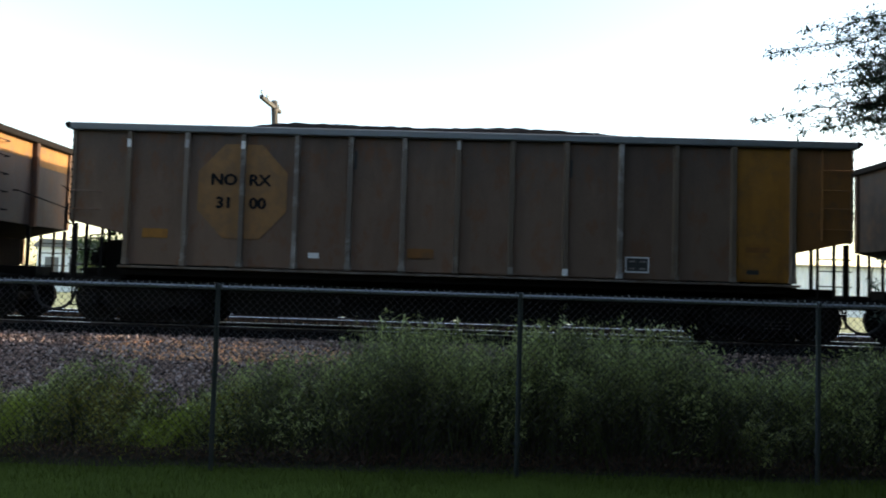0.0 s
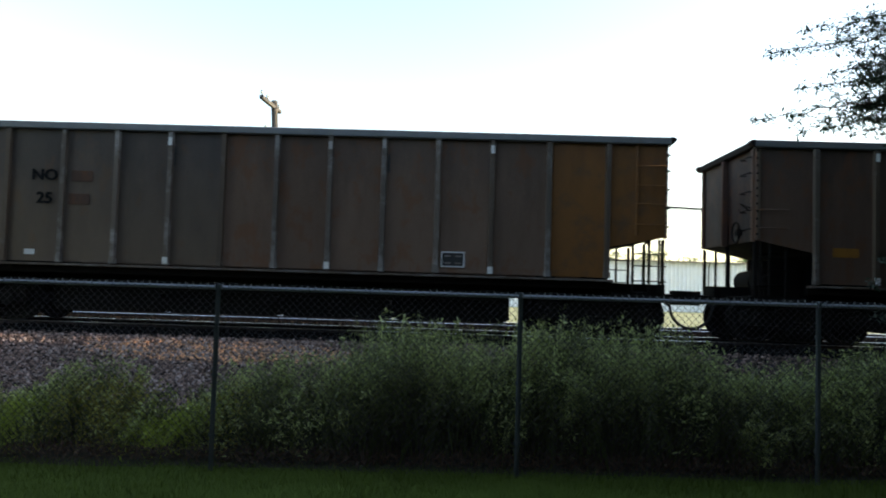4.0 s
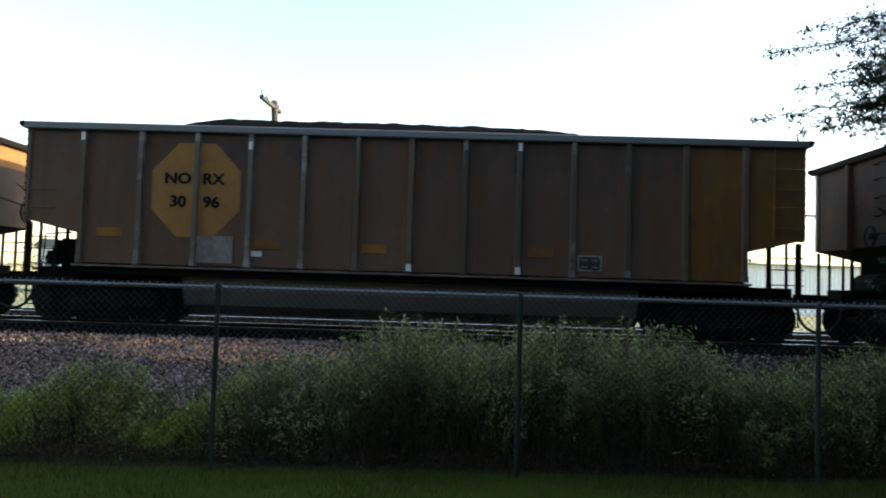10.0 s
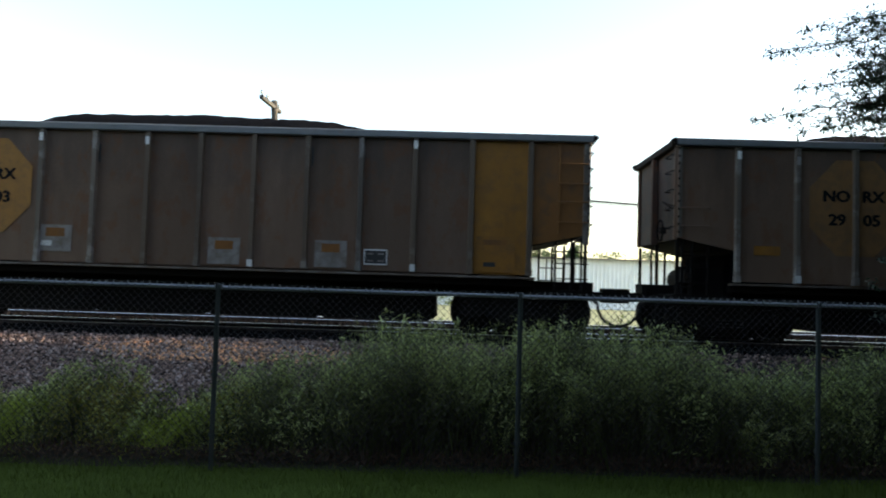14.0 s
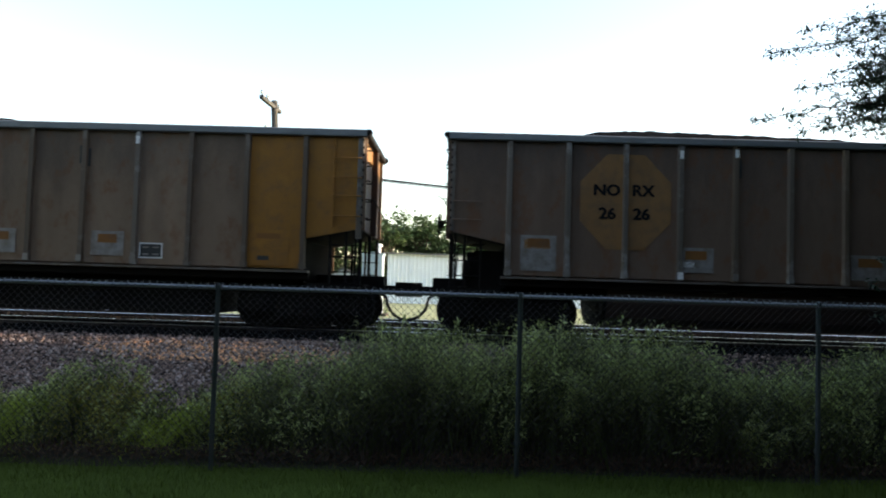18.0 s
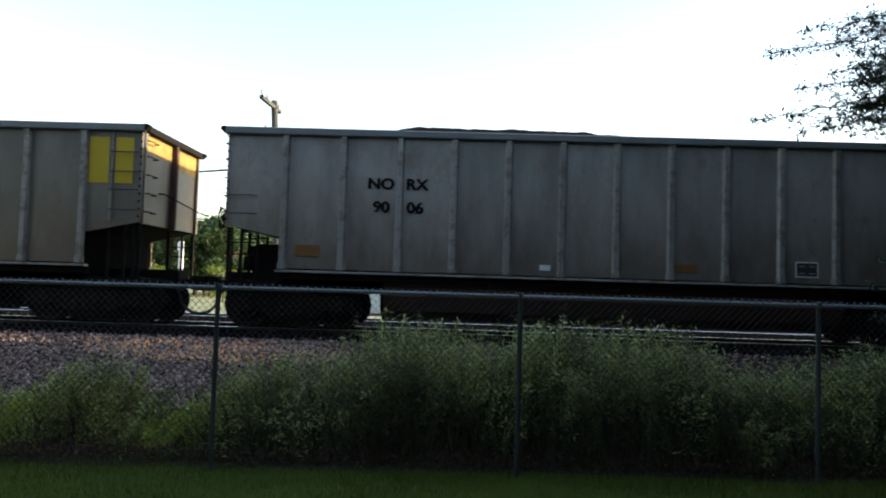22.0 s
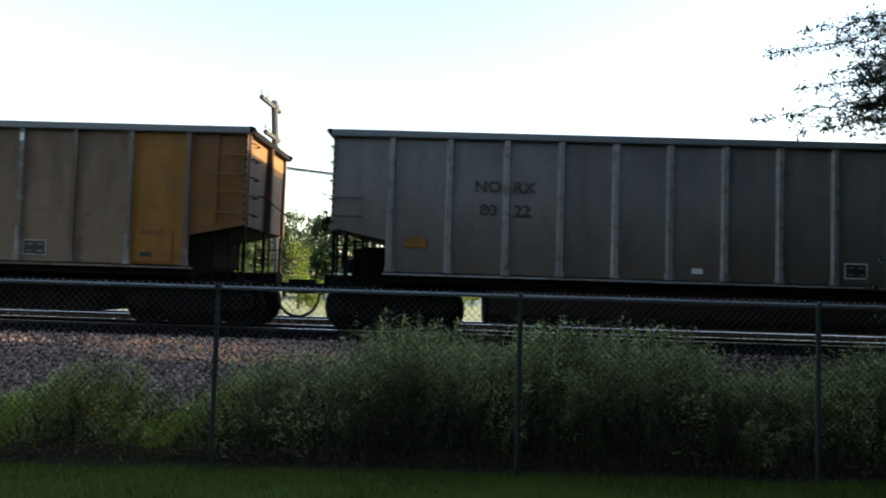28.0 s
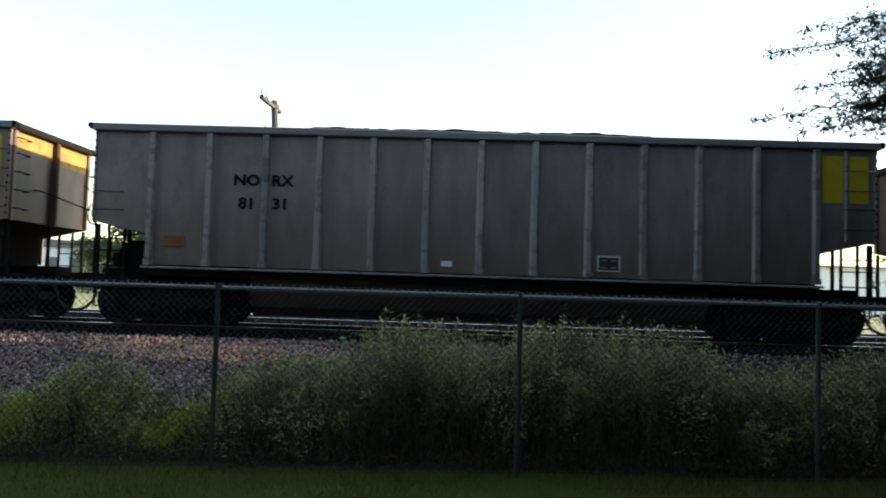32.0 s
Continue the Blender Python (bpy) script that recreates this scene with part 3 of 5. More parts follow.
    m1 = np.stack([gx + dx * out * 0.3 + dy * wd * 0.8, gy + dy * out * 0.3 - dx * wd * 0.8, gz + gh * 0.6], 1)
    e = np.stack([gx + dx * out, gy + dy * out, gz + gh], 1)
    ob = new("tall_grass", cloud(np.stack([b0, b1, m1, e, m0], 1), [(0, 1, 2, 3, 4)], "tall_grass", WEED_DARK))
    tagged(ob, "tall uncut grass mixed with weeds along the fence", "grass", kind="stuff")
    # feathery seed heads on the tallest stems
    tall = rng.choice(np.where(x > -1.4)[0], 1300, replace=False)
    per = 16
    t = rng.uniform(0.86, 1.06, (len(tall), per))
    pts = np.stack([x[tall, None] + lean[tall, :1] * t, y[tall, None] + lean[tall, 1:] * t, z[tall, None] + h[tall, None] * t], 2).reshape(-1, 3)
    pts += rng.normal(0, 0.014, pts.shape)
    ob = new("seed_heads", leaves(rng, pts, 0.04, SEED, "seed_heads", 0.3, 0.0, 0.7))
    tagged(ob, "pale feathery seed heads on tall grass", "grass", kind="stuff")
    # lawn in front of the fence
    k = 60000
    gx, gy = rng.uniform(-6.5, 6.5, k), rng.uniform(5.9, 8.2, k)
    sel = gy < np.array([lawn_edge(q) for q in gx]) + rng.uniform(-0.06, 0.1, k)
    gx, gy = gx[sel], gy[sel]
    k = len(gx)
    a = rng.uniform(0, 6.28, k)
    gh = rng.uniform(0.025, 0.07, k) * np.where(gy > 7.6, 1.6, 1.0)
    dx, dy = np.cos(a), np.sin(a)
    b0 = np.stack([gx - dy * 0.003, gy + dx * 0.003, np.zeros(k) - 0.01], 1)
    b1 = np.stack([gx + dy * 0.003, gy - dx * 0.003, np.zeros(k) - 0.01], 1)
    e = np.stack([gx + dx * gh * 0.6, gy + dy * gh * 0.6, gh], 1)
    ob = new("lawn_grass", cloud(np.stack([b0, b1, e], 1), [(0, 1, 2)], "lawn_grass", BLADE))
    tagged(ob, "short mown lawn grass in shade", "grass", kind="stuff")


# ---- trees ----
def limb(s, a, b, r0, r1, rng, bend=0.1, n=5, sides=7):
    a, b = Vector(a), Vector(b)
    L = (b - a).length
    pts = [a.lerp(b, i / n) + Vector(rng.normal(0, bend * L / n, 3)) * (0 if i in (0, n) else 1) for i in range(n + 1)]
    s.tube(pts, [r0 + (r1 - r0) * i / n for i in range(n + 1)], sides)
    return pts


def build_near_tree():
    """The tree whose sprays reach into the view from the side."""
    rng = np.random.default_rng(23)
    at = Vector((9.0, 10.4, 0.2))
    t = thing("leafy_tree", "dark green tree with long drooping sprays of small leaves", "tree", at)
    trunk = Shape()
    crotch = Vector((0.1, 0, 2.4))
    limb(trunk, (0, 0, -0.3), crotch, 0.24, 0.17, rng, 0.05)
    twigs, pts = Shape(), []
    ends = []
    for i in range(46):
        a = rng.uniform(0, 6.28)
        z = rng.uniform(0.6, 5.2)
        rad = 3.4 * math.sqrt(max(0.08, 1 - ((z - 3.0) / 3.1) ** 2)) * rng.uniform(0.7, 1.0)
        ends.append((abs(rad * math.cos(a)) - 0.6, rad * math.sin(a) * 0.9, z))
    for i in range(70):
        a, z = rng.uniform(-1.7, 1.7), rng.uniform(0.3, 5.4)
        rad = 3.6 * math.sqrt(max(0.1, 1 - ((z - 2.8) / 3.3) ** 2)) * rng.uniform(0.35, 1.0)
        ends.append((rad * math.cos(a), rad * math.sin(a), z))
    for e in ends:
        main = limb(trunk, crotch, Vector(e) * 0.55 + crotch * 0.45 + Vector((0, 0, 0.35)), 0.07, 0.022, rng, 0.12)
        last = limb(trunk, main[-1], e, 0.02, 0.004, rng, 0.12)
        for p in main[2:] + last:
            for j in range(7):
                d = Vector(rng.normal(0, 1, 3))
                d.z *= 0.28
                q = p + d.normalized() * rng.uniform(0.25, 0.75)
                limb(twigs, p, q, 0.006, 0.002, rng, 0.1, 2, 3)
                for u in np.linspace(0.25, 1.05, 9):
                    for _ in range(4):
                        pts.append(p.lerp(q, float(u)) + Vector(rng.normal(0, 0.05, 3)))
    # long thin sprays that hang out towards the track
    sprays = [(-5.04, 0, 4.09), (-4.85, 0, 5.0), (-4.3, 0.1, 5.38), (-4.45, -0.1, 4.5), (-3.7, 0, 5.5), (-4.3, 0.2, 3.98), (-3.85, -0.2, 3.9), (-3.4, 0.1, 5.3), (-3.5, 0.2, 4.9), (-3.65, -0.1, 4.6), (-3.75, 0.3, 4.3), (-3.5, -0.2, 4.08), (-3.95, 0.1, 4.78), (-4.05, -0.2, 5.16), (-3.3, 0, 4.5), (-3.2, 0.2, 5.05), (-3.2, -0.2, 4.2), (-3.95, 0.3, 4.2), (-3.3, 0.1, 3.95)]
    sprays += [(-3.9, -0.1, 5.3), (-3.6, 0.2, 5.12), (-3.75, -0.2, 4.95), (-3.6, 0.0, 4.75), (-3.85, 0.2, 4.5), (-3.45, -0.1, 4.4), (-4.0, 0.1, 4.02), (-3.6, 0.15, 4.2), (-3.2, 0.0, 4.75), (-3.15, -0.1, 5.2), (-3.1, 0.1, 4.35), (-3.1, 0.2, 4.0)]
    sprays += [(-3.45, 0, 1.9), (-3.3, 0.2, 1.5), (-3.2, -0.2, 1.1), (-3.3, 0, 2.25), (-3.1, 0.1, 1.8)]
    for _ in range(14):
        sprays.append((rng.uniform(-3.85, -3.25), rng.uniform(-0.3, 0.3), rng.uniform(4.3, 5.0)))
    for e in sprays:
        root = (e[0] + 1.7, e[1] * 0.5, e[2] + 0.32)
        limb(trunk, crotch, root, 0.06, 0.02, rng, 0.1)
        last = limb(trunk, root, e, 0.011, 0.004, rng, 0.1, 8)
        for i, p in enumerate(last):
            for j in range(7):
                d = Vector(rng.normal(0, 1, 3))
                d.x -= 0.6
                d.z = d.z * 0.5 - 0.2
                q = p + d.normalized() * rng.uniform(0.16, 0.62) * (1 - 0.82 * (i / 8) ** 0.7)
                limb(twigs, p, q, 0.004, 0.0015, rng, 0.1, 2, 3)
                for u in np.linspace(0.15, 1.08, 6):
                    pts.append(p.lerp(q, float(u)) + Vector(rng.normal(0, 0.03 + 0.03 * (1 - i / 8), 3)))
    part("trunk", trunk.mesh("trunk", BARK), t, "grey-brown trunk with forking limbs")
    part("branchwork", twigs.mesh("branchwork", BARK), t)["kind"] = "stuff"
    part("crown", leaves(rng, np.array([tuple(p) for p in pts]), 0.072, LEAF, "crown", 0.37, 0.1, 0.0), t, "small pointed dark green leaves")


def build_far_trees():
    rng = np.random.default_rng(31)

    def tree(x, y, h, w, mat, label, group="", clumps=34, per=150, leaf=0.32, name="broadleaf_tree", low=0.12):
        z0 = rise(y)
        t = thing(name, label, "tree", (x, y, z0), group)
        tr = Shape()
        limb(tr, (0, 0, -0.2), (0, 0, h * 0.5), h * 0.028, h * 0.016, rng, 0.05)
        pts = []
        for _ in range(clumps):
            a, zz = rng.uniform(0, 6.28), rng.uniform(low, 0.97)
            mid = (low + 1.02) / 2
            rad = w * 0.5 * math.sqrt(max(0.05, 1 - ((zz - mid) / (1.04 - mid)) ** 2)) * rng.uniform(0.25, 1.0)
            c = np.array([rad * math.cos(a), rad * math.sin(a), zz * h])
            limb(tr, (0, 0, h * min(0.5, zz * 0.6)), c, h * 0.01, h * 0.003, rng, 0.08, 3)
            pts.append(c + rng.normal(0, 1, (per, 3)) * np.array([w * 0.1, w * 0.1, h * 0.045]))
        part("trunk", tr.mesh("trunk", BARK), t)
        part("crown", leaves(rng, np.concatenate(pts), leaf, mat, "crown", 0.7, 0.1, 0.1), t)
        return t

    wood = "trees beyond the white building"
    for x, y, h, w in FAR_TREES:
        tree(x, y, h, w, FARLEAF, "distant leafy tree in summer green", wood, 30, 130, h * 0.05)
    # trees out of view, added only to hold back light
    for x, y, h, w in UNSEEN_TREES:
        tree(x, y, h, w, LEAF, "unseen tree added to shade the lawn and train", "trees of the yard", 110, 340, 0.4, low=0.1)
    for x, y, h, w in BUSHES:
        tree(x, y, h, w, SUNLEAF, "sunlit yellow-green bush in the meadow", "bushes in the meadow", 16, 110, 0.11, "bush")


# (x, y, height, width)
FAR_TREES = [(-28.6, 60, 4.4, 3.6), (-26.6, 62, 5.8, 4.4), (-25.2, 60, 6.6, 4.2), (-24.4, 64, 7.2, 4.6), (-22.6, 60, 6.8, 4.2), (-21.2, 64, 6.6, 4.4), (-35.0, 66, 4.2, 7), (-34.1, 70, 4.7, 6), (-32.9, 75, 4.7, 6), (-22.7, 66, 6.8, 5), (-20.1, 62, 5.9, 4), (-18.1, 60, 7.1, 4.5), (-19.0, 68, 6.7, 5), (-18.4, 72, 6.7, 6), (-15.9, 70, 6.8, 6), (-14.9, 74, 8.0, 6), (-13.1, 76, 8.0, 6), (-11.0, 74, 8.2, 5.5), (-9.5, 78, 8.5, 6), (-7.3, 75, 8.4, 5.5), (-5.8, 80, 8.5, 6), (-3.7, 78, 8.3, 6), (-1.7, 80, 8.2, 6), (0.4, 80, 7.7, 6), (2.2, 78, 7.9, 5.5), (4.5, 80, 7.8, 5.5), (6.5, 82, 7.3, 5), (8.4, 84, 6.6, 4.5), (13.3, 90, 6.5, 2.6), (21.0, 110, 7.0, 6), (27.6, 112, 7.2, 7), (35.1, 115, 7.2, 7), (42.0, 118, 7.3, 7)]
# out of view; added to block sky light from lawn and train
UNSEEN_TREES = [(0.5, -12, 14, 9), (-4.5, -15, 15, 9.5), (5, -14, 14, 9), (-10.5, -15, 14, 9), (-13, 3.5, 10, 8.5), (-13.5, -4, 12, 10), (-7.5, -9, 11, 9), (8, -8, 11, 10), (11.5, -3.5, 11, 9), (8.8, -3.6, 11, 6.5), (13.5, 0.5, 11, 8.5), (15.5, 7.5, 10, 8), (9.6, 4.2, 12, 8.6), (11, 8, 15, 8), (8.4, 1.8, 14, 7), (11.2, 11.4, 11, 4.8), (15, 11.4, 11.5, 4.8), (19, 11, 10, 5)]
BUSHES = [(-7.5, 36, 3.3, 1.3), (-6.4, 34, 1.6, 1.8), (-8.8, 36, 1.9, 1.6), (-0.3, 50, 1.9, 2.2), (0.9, 51, 1.7, 1.8), (-10.5, 42, 1.7, 2.4), (-13.5, 44, 2.0, 2.6), (-16, 42, 2.0, 2.4), (-18.5, 46, 1.6, 2.6), (-20.2, 48, 1.8, 2.8), (-28.6, 58, 2.4, 2.6)]


# ---- beyond the tracks ----
def build_shed():
    """The long low white metal building."""
    s = thing("metal_building", "long low white ribbed sheet-metal building with a dark roof edge", "building", (-5.4, 58, rise(58)))
    L, h, d = 62.0, 3.72, 14.0
    step = 0.915
    prof = []
    for k in range(3):
        x = k * step / 3
        prof += [(x, 0), (x + 0.1, 0), (x + 0.14, -0.06), (x + 0.2, -0.06), (x + 0.24, 0)]
    pts = prof + [(step, 0), (step, 0.08), (0, 0.08)]
    panel = Shape().prism(pts, 2, -0.3, h).mesh("wall_panel", SHED)
    for i in range(int(L / step)):
        part("wall_panel", panel, s, "", (i * step, 0, 0))
    W = int(L / step) * step
    part("side_wall", Shape().box(-0.02, 0.1, 0.09, d, -0.3, h).mesh("side_wall", SHED), s)
    part("side_wall", Shape().box(W - 0.1, W + 0.02, 0.09, d, -0.3, h).mesh("side_wall_far", SHED), s)
    part("back_wall", Shape().box(0.1, W - 0.1, d - 0.1, d, -0.3, h).mesh("back_wall", SHED), s)
    part("roof", Shape().prism([(-0.35, h + 0.01), (d / 2, h + 0.2), (d + 0.35, h + 0.01), (d + 0.35, h + 0.06), (d / 2, h + 0.26), (-0.35, h + 0.06)], 0, -0.3, W + 0.3).mesh("roof", SHEDROOF), s, "low-pitched dark roof")
    part("gutter", Shape().box(-0.3, W + 0.3, -0.46, -0.352, h - 0.02, h + 0.06, 0.02).mesh("gutter", SHEDROOF), s)
    for x in (5.8, 11.9, 24.0, 36.0):
        part("downpipe", Shape().tube([(x, -0.4, h), (x, -0.12, h - 0.35), (x, -0.12, 0)], 0.05, 8).mesh("downpipe", SHEDROOF), s)


def build_beyond():
    # equipment cabinet beside the track
    c = thing("equipment_cabinet", "pale blue-grey steel trackside equipment cabinet on a pad", "cabinet", (-3.36, 30, rise(30)))
    part("body", Shape().box(-0.4, 0.4, -0.35, 0.35, 0.1, 2.36, 0.02).mesh("cabinet_body", CABINET), c)
    part("door", Shape().box(-0.34, 0.34, -0.375, -0.352, 0.2, 2.26).mesh("cabinet_door", CABINET), c)
    part("handle", Shape().box(0.22, 0.25, -0.4, -0.376, 1.15, 1.35, 0.006).mesh("cabinet_handle", GALV), c)
    part("roof", Shape().prism([(-0.45, 2.364), (0.45, 2.364), (0.42, 2.42), (0, 2.47), (-0.42, 2.42)], 1, -0.4, 0.4).mesh("cabinet_roof", CABINET), c)
    part("vent_cowl", Shape().turned([(0.06, 2.45), (0.06, 2.66), (0.13, 2.68), (0.12, 2.76), (0.04, 2.8)], 10, 2, (0.22, 0, 0)).mesh("vent_cowl", SHED), c)
    part("pad", Shape().box(-0.6, 0.6, -0.55, 0.55, -0.2, 0.098).mesh("pad", TIE), c)
    m = thing("radio_mast", "slender grey steel radio mast with a small aerial", "mast", (-3.66, 31.2, rise(31)))
    part("tube", Shape().turned([(0.018, -0.1), (0.013, 4.0), (0.007, 7.3)], 8, 2).mesh("mast_tube", RAILPIPE), m)
    part("aerial", Shape().tube([(0, 0, 5.87), (0.12, 0, 6.02)], 0.01, 5).turned([(0.02, 5.93), (0.05, 6.02), (0.05, 6.07), (0.02, 6.17)], 8, 2).mesh("aerial", RAILPIPE), m)
    # white marker post
    p = thing("marker_post", "white painted marker post in the meadow", "post", (-10.2, 28, rise(28)))
    part("post", Shape().box(-0.08, 0.08, -0.06, 0.06, -0.2, 2.55, 0.02).mesh("marker_post", SHED), p)
    part("plate", Shape().box(-0.12, 0.12, -0.085, -0.062, 2.2, 2.5).mesh("marker_plate", SHED), p)
    # small house
    h = thing("small_house", "small pale house with a grey gabled roof far off", "house", (-10.9, 72, rise(72)))
    part("wall", Shape().prism([(-1.6, -0.3), (1.6, -0.3), (1.6, 1.9), (0, 2.7), (-1.6, 1.9)], 1, 0, 5).mesh("house_wall", SHED), h)
    part("roof", Shape().prism([(-1.9, 1.8), (0, 2.75), (1.9, 1.8), (1.9, 1.93), (0, 2.9), (-1.9, 1.93)], 1, -0.3, 5.3).mesh("house_roof", SHEDROOF), h)
    part("window", Shape().box(-0.35, 0.35, -0.05, -0.004, 0.7, 1.5).mesh("house_window", SHEDROOF), h)
    # low wall beside the cabinet
    w = thing("low_wall", "low tan block wall beyond the tracks", "wall", (-6.4, 45, rise(45)))
    part("wall", Shape().box(-1.0, 1.7, -0.15, 0.15, -0.2, 1.5, 0.02).mesh("low_wall", WALLTAN), w)
    # pale building far along the line
    b = thing("pale_building", "pale flat-roofed building seen beyond the train", "building", (-34.4, 62, rise(62)))
    part("wall", Shape().box(0, 4.6, 0, 9, -0.3, 3.6).mesh("pale_wall", SHED), b)
    part("roof", Shape().prism([(-0.3, 3.604), (4.9, 3.604), (4.7, 4.1), (0.4, 4.3)], 1, -0.3, 9.3).mesh("pale_roof", SHEDROOF), b)
    for x in (0.7, 2.7):
        part("window", Shape().box(x, x + 1.1, -0.06, -0.004, 1.4, 2.8).mesh("pale_window", SHEDROOF), b)


POLE_Y = 24.0


def build_poles():
    p = thing("utility_pole", "weathered wooden utility pole with short crossarms and insulators", "pole", (-5.62, POLE_Y, rise(POLE_Y)), "poles along the line")
    p.rotation_euler.y = radians(-3.2)
    H = 7.64 - rise(POLE_Y)
    part("shaft", Shape().turned([(0.13, -0.4), (0.115, 2.5), (0.1, H - 0.02), (0.07, H)], 12, 2).mesh("shaft", POLEWOOD), p)
    ins = Shape().turned([(0.012, 0), (0.014, 0.05), (0.04, 0.06), (0.045, 0.12), (0.03, 0.15), (0.012, 0.16)], 8, 2).mesh("insulator", GLASSY)
    for z, reach in ((H - 0.22, 1.0), (H - 1.2, 0.75), (H - 1.72, 0.85)):
        arm = part("crossarm", Shape().box(-0.055, 0.055, -1.4 * reach, 0.62 * reach, -0.06, 0.06, 0.012).mesh("crossarm", POLEWOOD), p, "", (0, 0, z))
        arm.rotation_euler = (0, 0, radians(-2.5))
        arm.location.y = -0.0
        for y in (-1.32, -0.75, 0.52):
            part("insulator", ins, arm, "", (0, y * reach, 0.062))
    part("cable_clamp", Shape().box(-0.17, 0.17, -0.15, -0.1, -0.05, 0.05, 0.012).mesh("clamp", GALV), p, "", (0, 0, 3.7 + 1.89 - rise(POLE_Y)))
    for x in (-39.0, 33.0):
        q = copy_thing(p, pose(x, POLE_Y, rise(POLE_Y)))

    def sagging(x0, z0, x1, z1, sag, r, label):
        pts = []
        for i in range(33):
            u = i / 32
            pts.append((x0 + (x1 - x0) * u, POLE_Y - 0.17, z0 + (z1 - z0) * u - sag * 4 * u * (1 - u)))
        tagged(new("overhead_cable", Shape().tube(pts, r, 6).mesh("overhead_cable", CABLE)), label, "cable", "overhead cables")

    zc = 3.62 + 1.89
    sagging(-5.75, zc, 33.0, zc - 0.35, 0.95, 0.032, "thick black overhead cable sagging between poles")
    sagging(-39.0, zc - 0.3, -5.75, zc, 0.75, 0.032, "thick black overhead cable sagging between poles")
    sagging(-5.75, zc - 0.05, 33.0, zc - 0.42, 0.96, 0.012, "thin black overhead wire sagging between poles")


# ---- the coal train ----
RIBS = [-6.18, -5.09, -4.03, -3.02, -2.01, -1.005, 0.0, 1.005, 2.01, 3.02, 4.03, 5.09, 6.18]
EDGES = [-7.25] + RIBS + [7.25]
FLOOR, TOP = 1.13, 3.79
SIDE = -HALF_W
MESHES = {}


def made(key, build, *mats):
    """A mesh that alike parts share."""
    k = (key, *[m.name for m in mats])
    if k not in MESHES:
        MESHES[k] = build().mesh(key, *mats)
    return MESHES[k]


def panel_shape(w, z0a, z0b, z1, seed):
    """A side sheet between two ribs, slightly bowed and dented; its foot may slope from z0a to z0b."""
    def build():
        rng = random.Random(seed)
        nx, nz = 5, 9
        v, f = [], []
        ox, oz = rng.uniform(0, 50), rng.uniform(0, 50)
        for j in range(nz + 1):
            for i in range(nx + 1):
                u, q = i / nx, j / nz
                z0 = z0a + (z0b - z0a) * u
                inner = math.sin(math.pi * u) * math.sin(math.pi * q)
                dent = noise.noise((u * 1.7 + ox, q * 2.6 + oz, seed)) * 0.02 * inner
                v.append((-w / 2 + w * u, -0.012 * inner + dent, z0 + (z1 - z0) * q))
        k = nx + 1
        f = [(j * k + i, j * k + i + 1, (j + 1) * k + i + 1, (j + 1) * k + i) for j in range(nz) for i in range(nx)]
        s = Shape().add(v, f, True)
        s.prism([(-w / 2, z0a), (w / 2, z0b), (w / 2, z1), (-w / 2, z1)], 1, 0.004, 0.03)
        return s
    return build


def rib_shape(riveted, face=0.045):
    def build():
        a, b = (face + 0.03, face) if riveted else (0.056, 0.04)
        s = Shape().prism([(-a, 0.0), (-b, -0.075), (b, -0.075), (a, 0.0)], 2, FLOOR + 0.02, 3.648)
        s.box(-a - 0.01, a + 0.01, -0.045, 0.0, FLOOR + 0.02, FLOOR + 0.13)
        if riveted:
            for z in (1.5, 1.75, 2.0, 2.25, 2.5, 2.75, 3.0, 3.1, 3.2, 3.3, 3.4, 3.5):
                for x in (-0.03, 0.03):
                    s.box(x - 0.009, x + 0.009, -0.083, -0.075, z - 0.009, z + 0.009)
        return s
    return build


def rivets(n):
    """Rivet heads down a corner."""
    s = Shape()
    for i in range(n):
        z = 2.05 + 1.55 * i / (n - 1)
        s.box(-0.016, 0.016, -0.014, 0.0, z - 0.022, z + 0.022)
    return s


def coal_shape(seed, a=-4.8, b=4.0, peak=0.3):
    def build():
        nx, ny = 140, 12
        v = []
        for i in range(nx + 1):
            x = -7.15 + 14.3 * i / nx
            up = 1 / (1 + math.exp(-(x - a) * 3.2)) * (1 / (1 + math.exp((x - b) * 1.4)))
            for j in range(ny + 1):
                y = -1.5 + 3.0 * j / ny
                dome = math.cos(y / 1.5 * 1.45) ** 0.8
                z = 3.46 + (0.62 - 0.3 + peak) * up * dome + noise.noise((x * 0.5, y, seed * 7)) * 0.05 + noise.noise((x * 3, y * 3, seed)) * 0.025 + noise.noise((x * 7, y * 7, seed)) * 0.03
                v.append((x, y, min(z, 3.64) if abs(y) > 1.3 else z))
        k = ny + 1
        f = [(i * k + j, (i + 1) * k + j, (i + 1) * k + j + 1, i * k + j + 1) for i in range(nx) for j in range(ny)]
        return Shape().add(v, f, True)
    return build


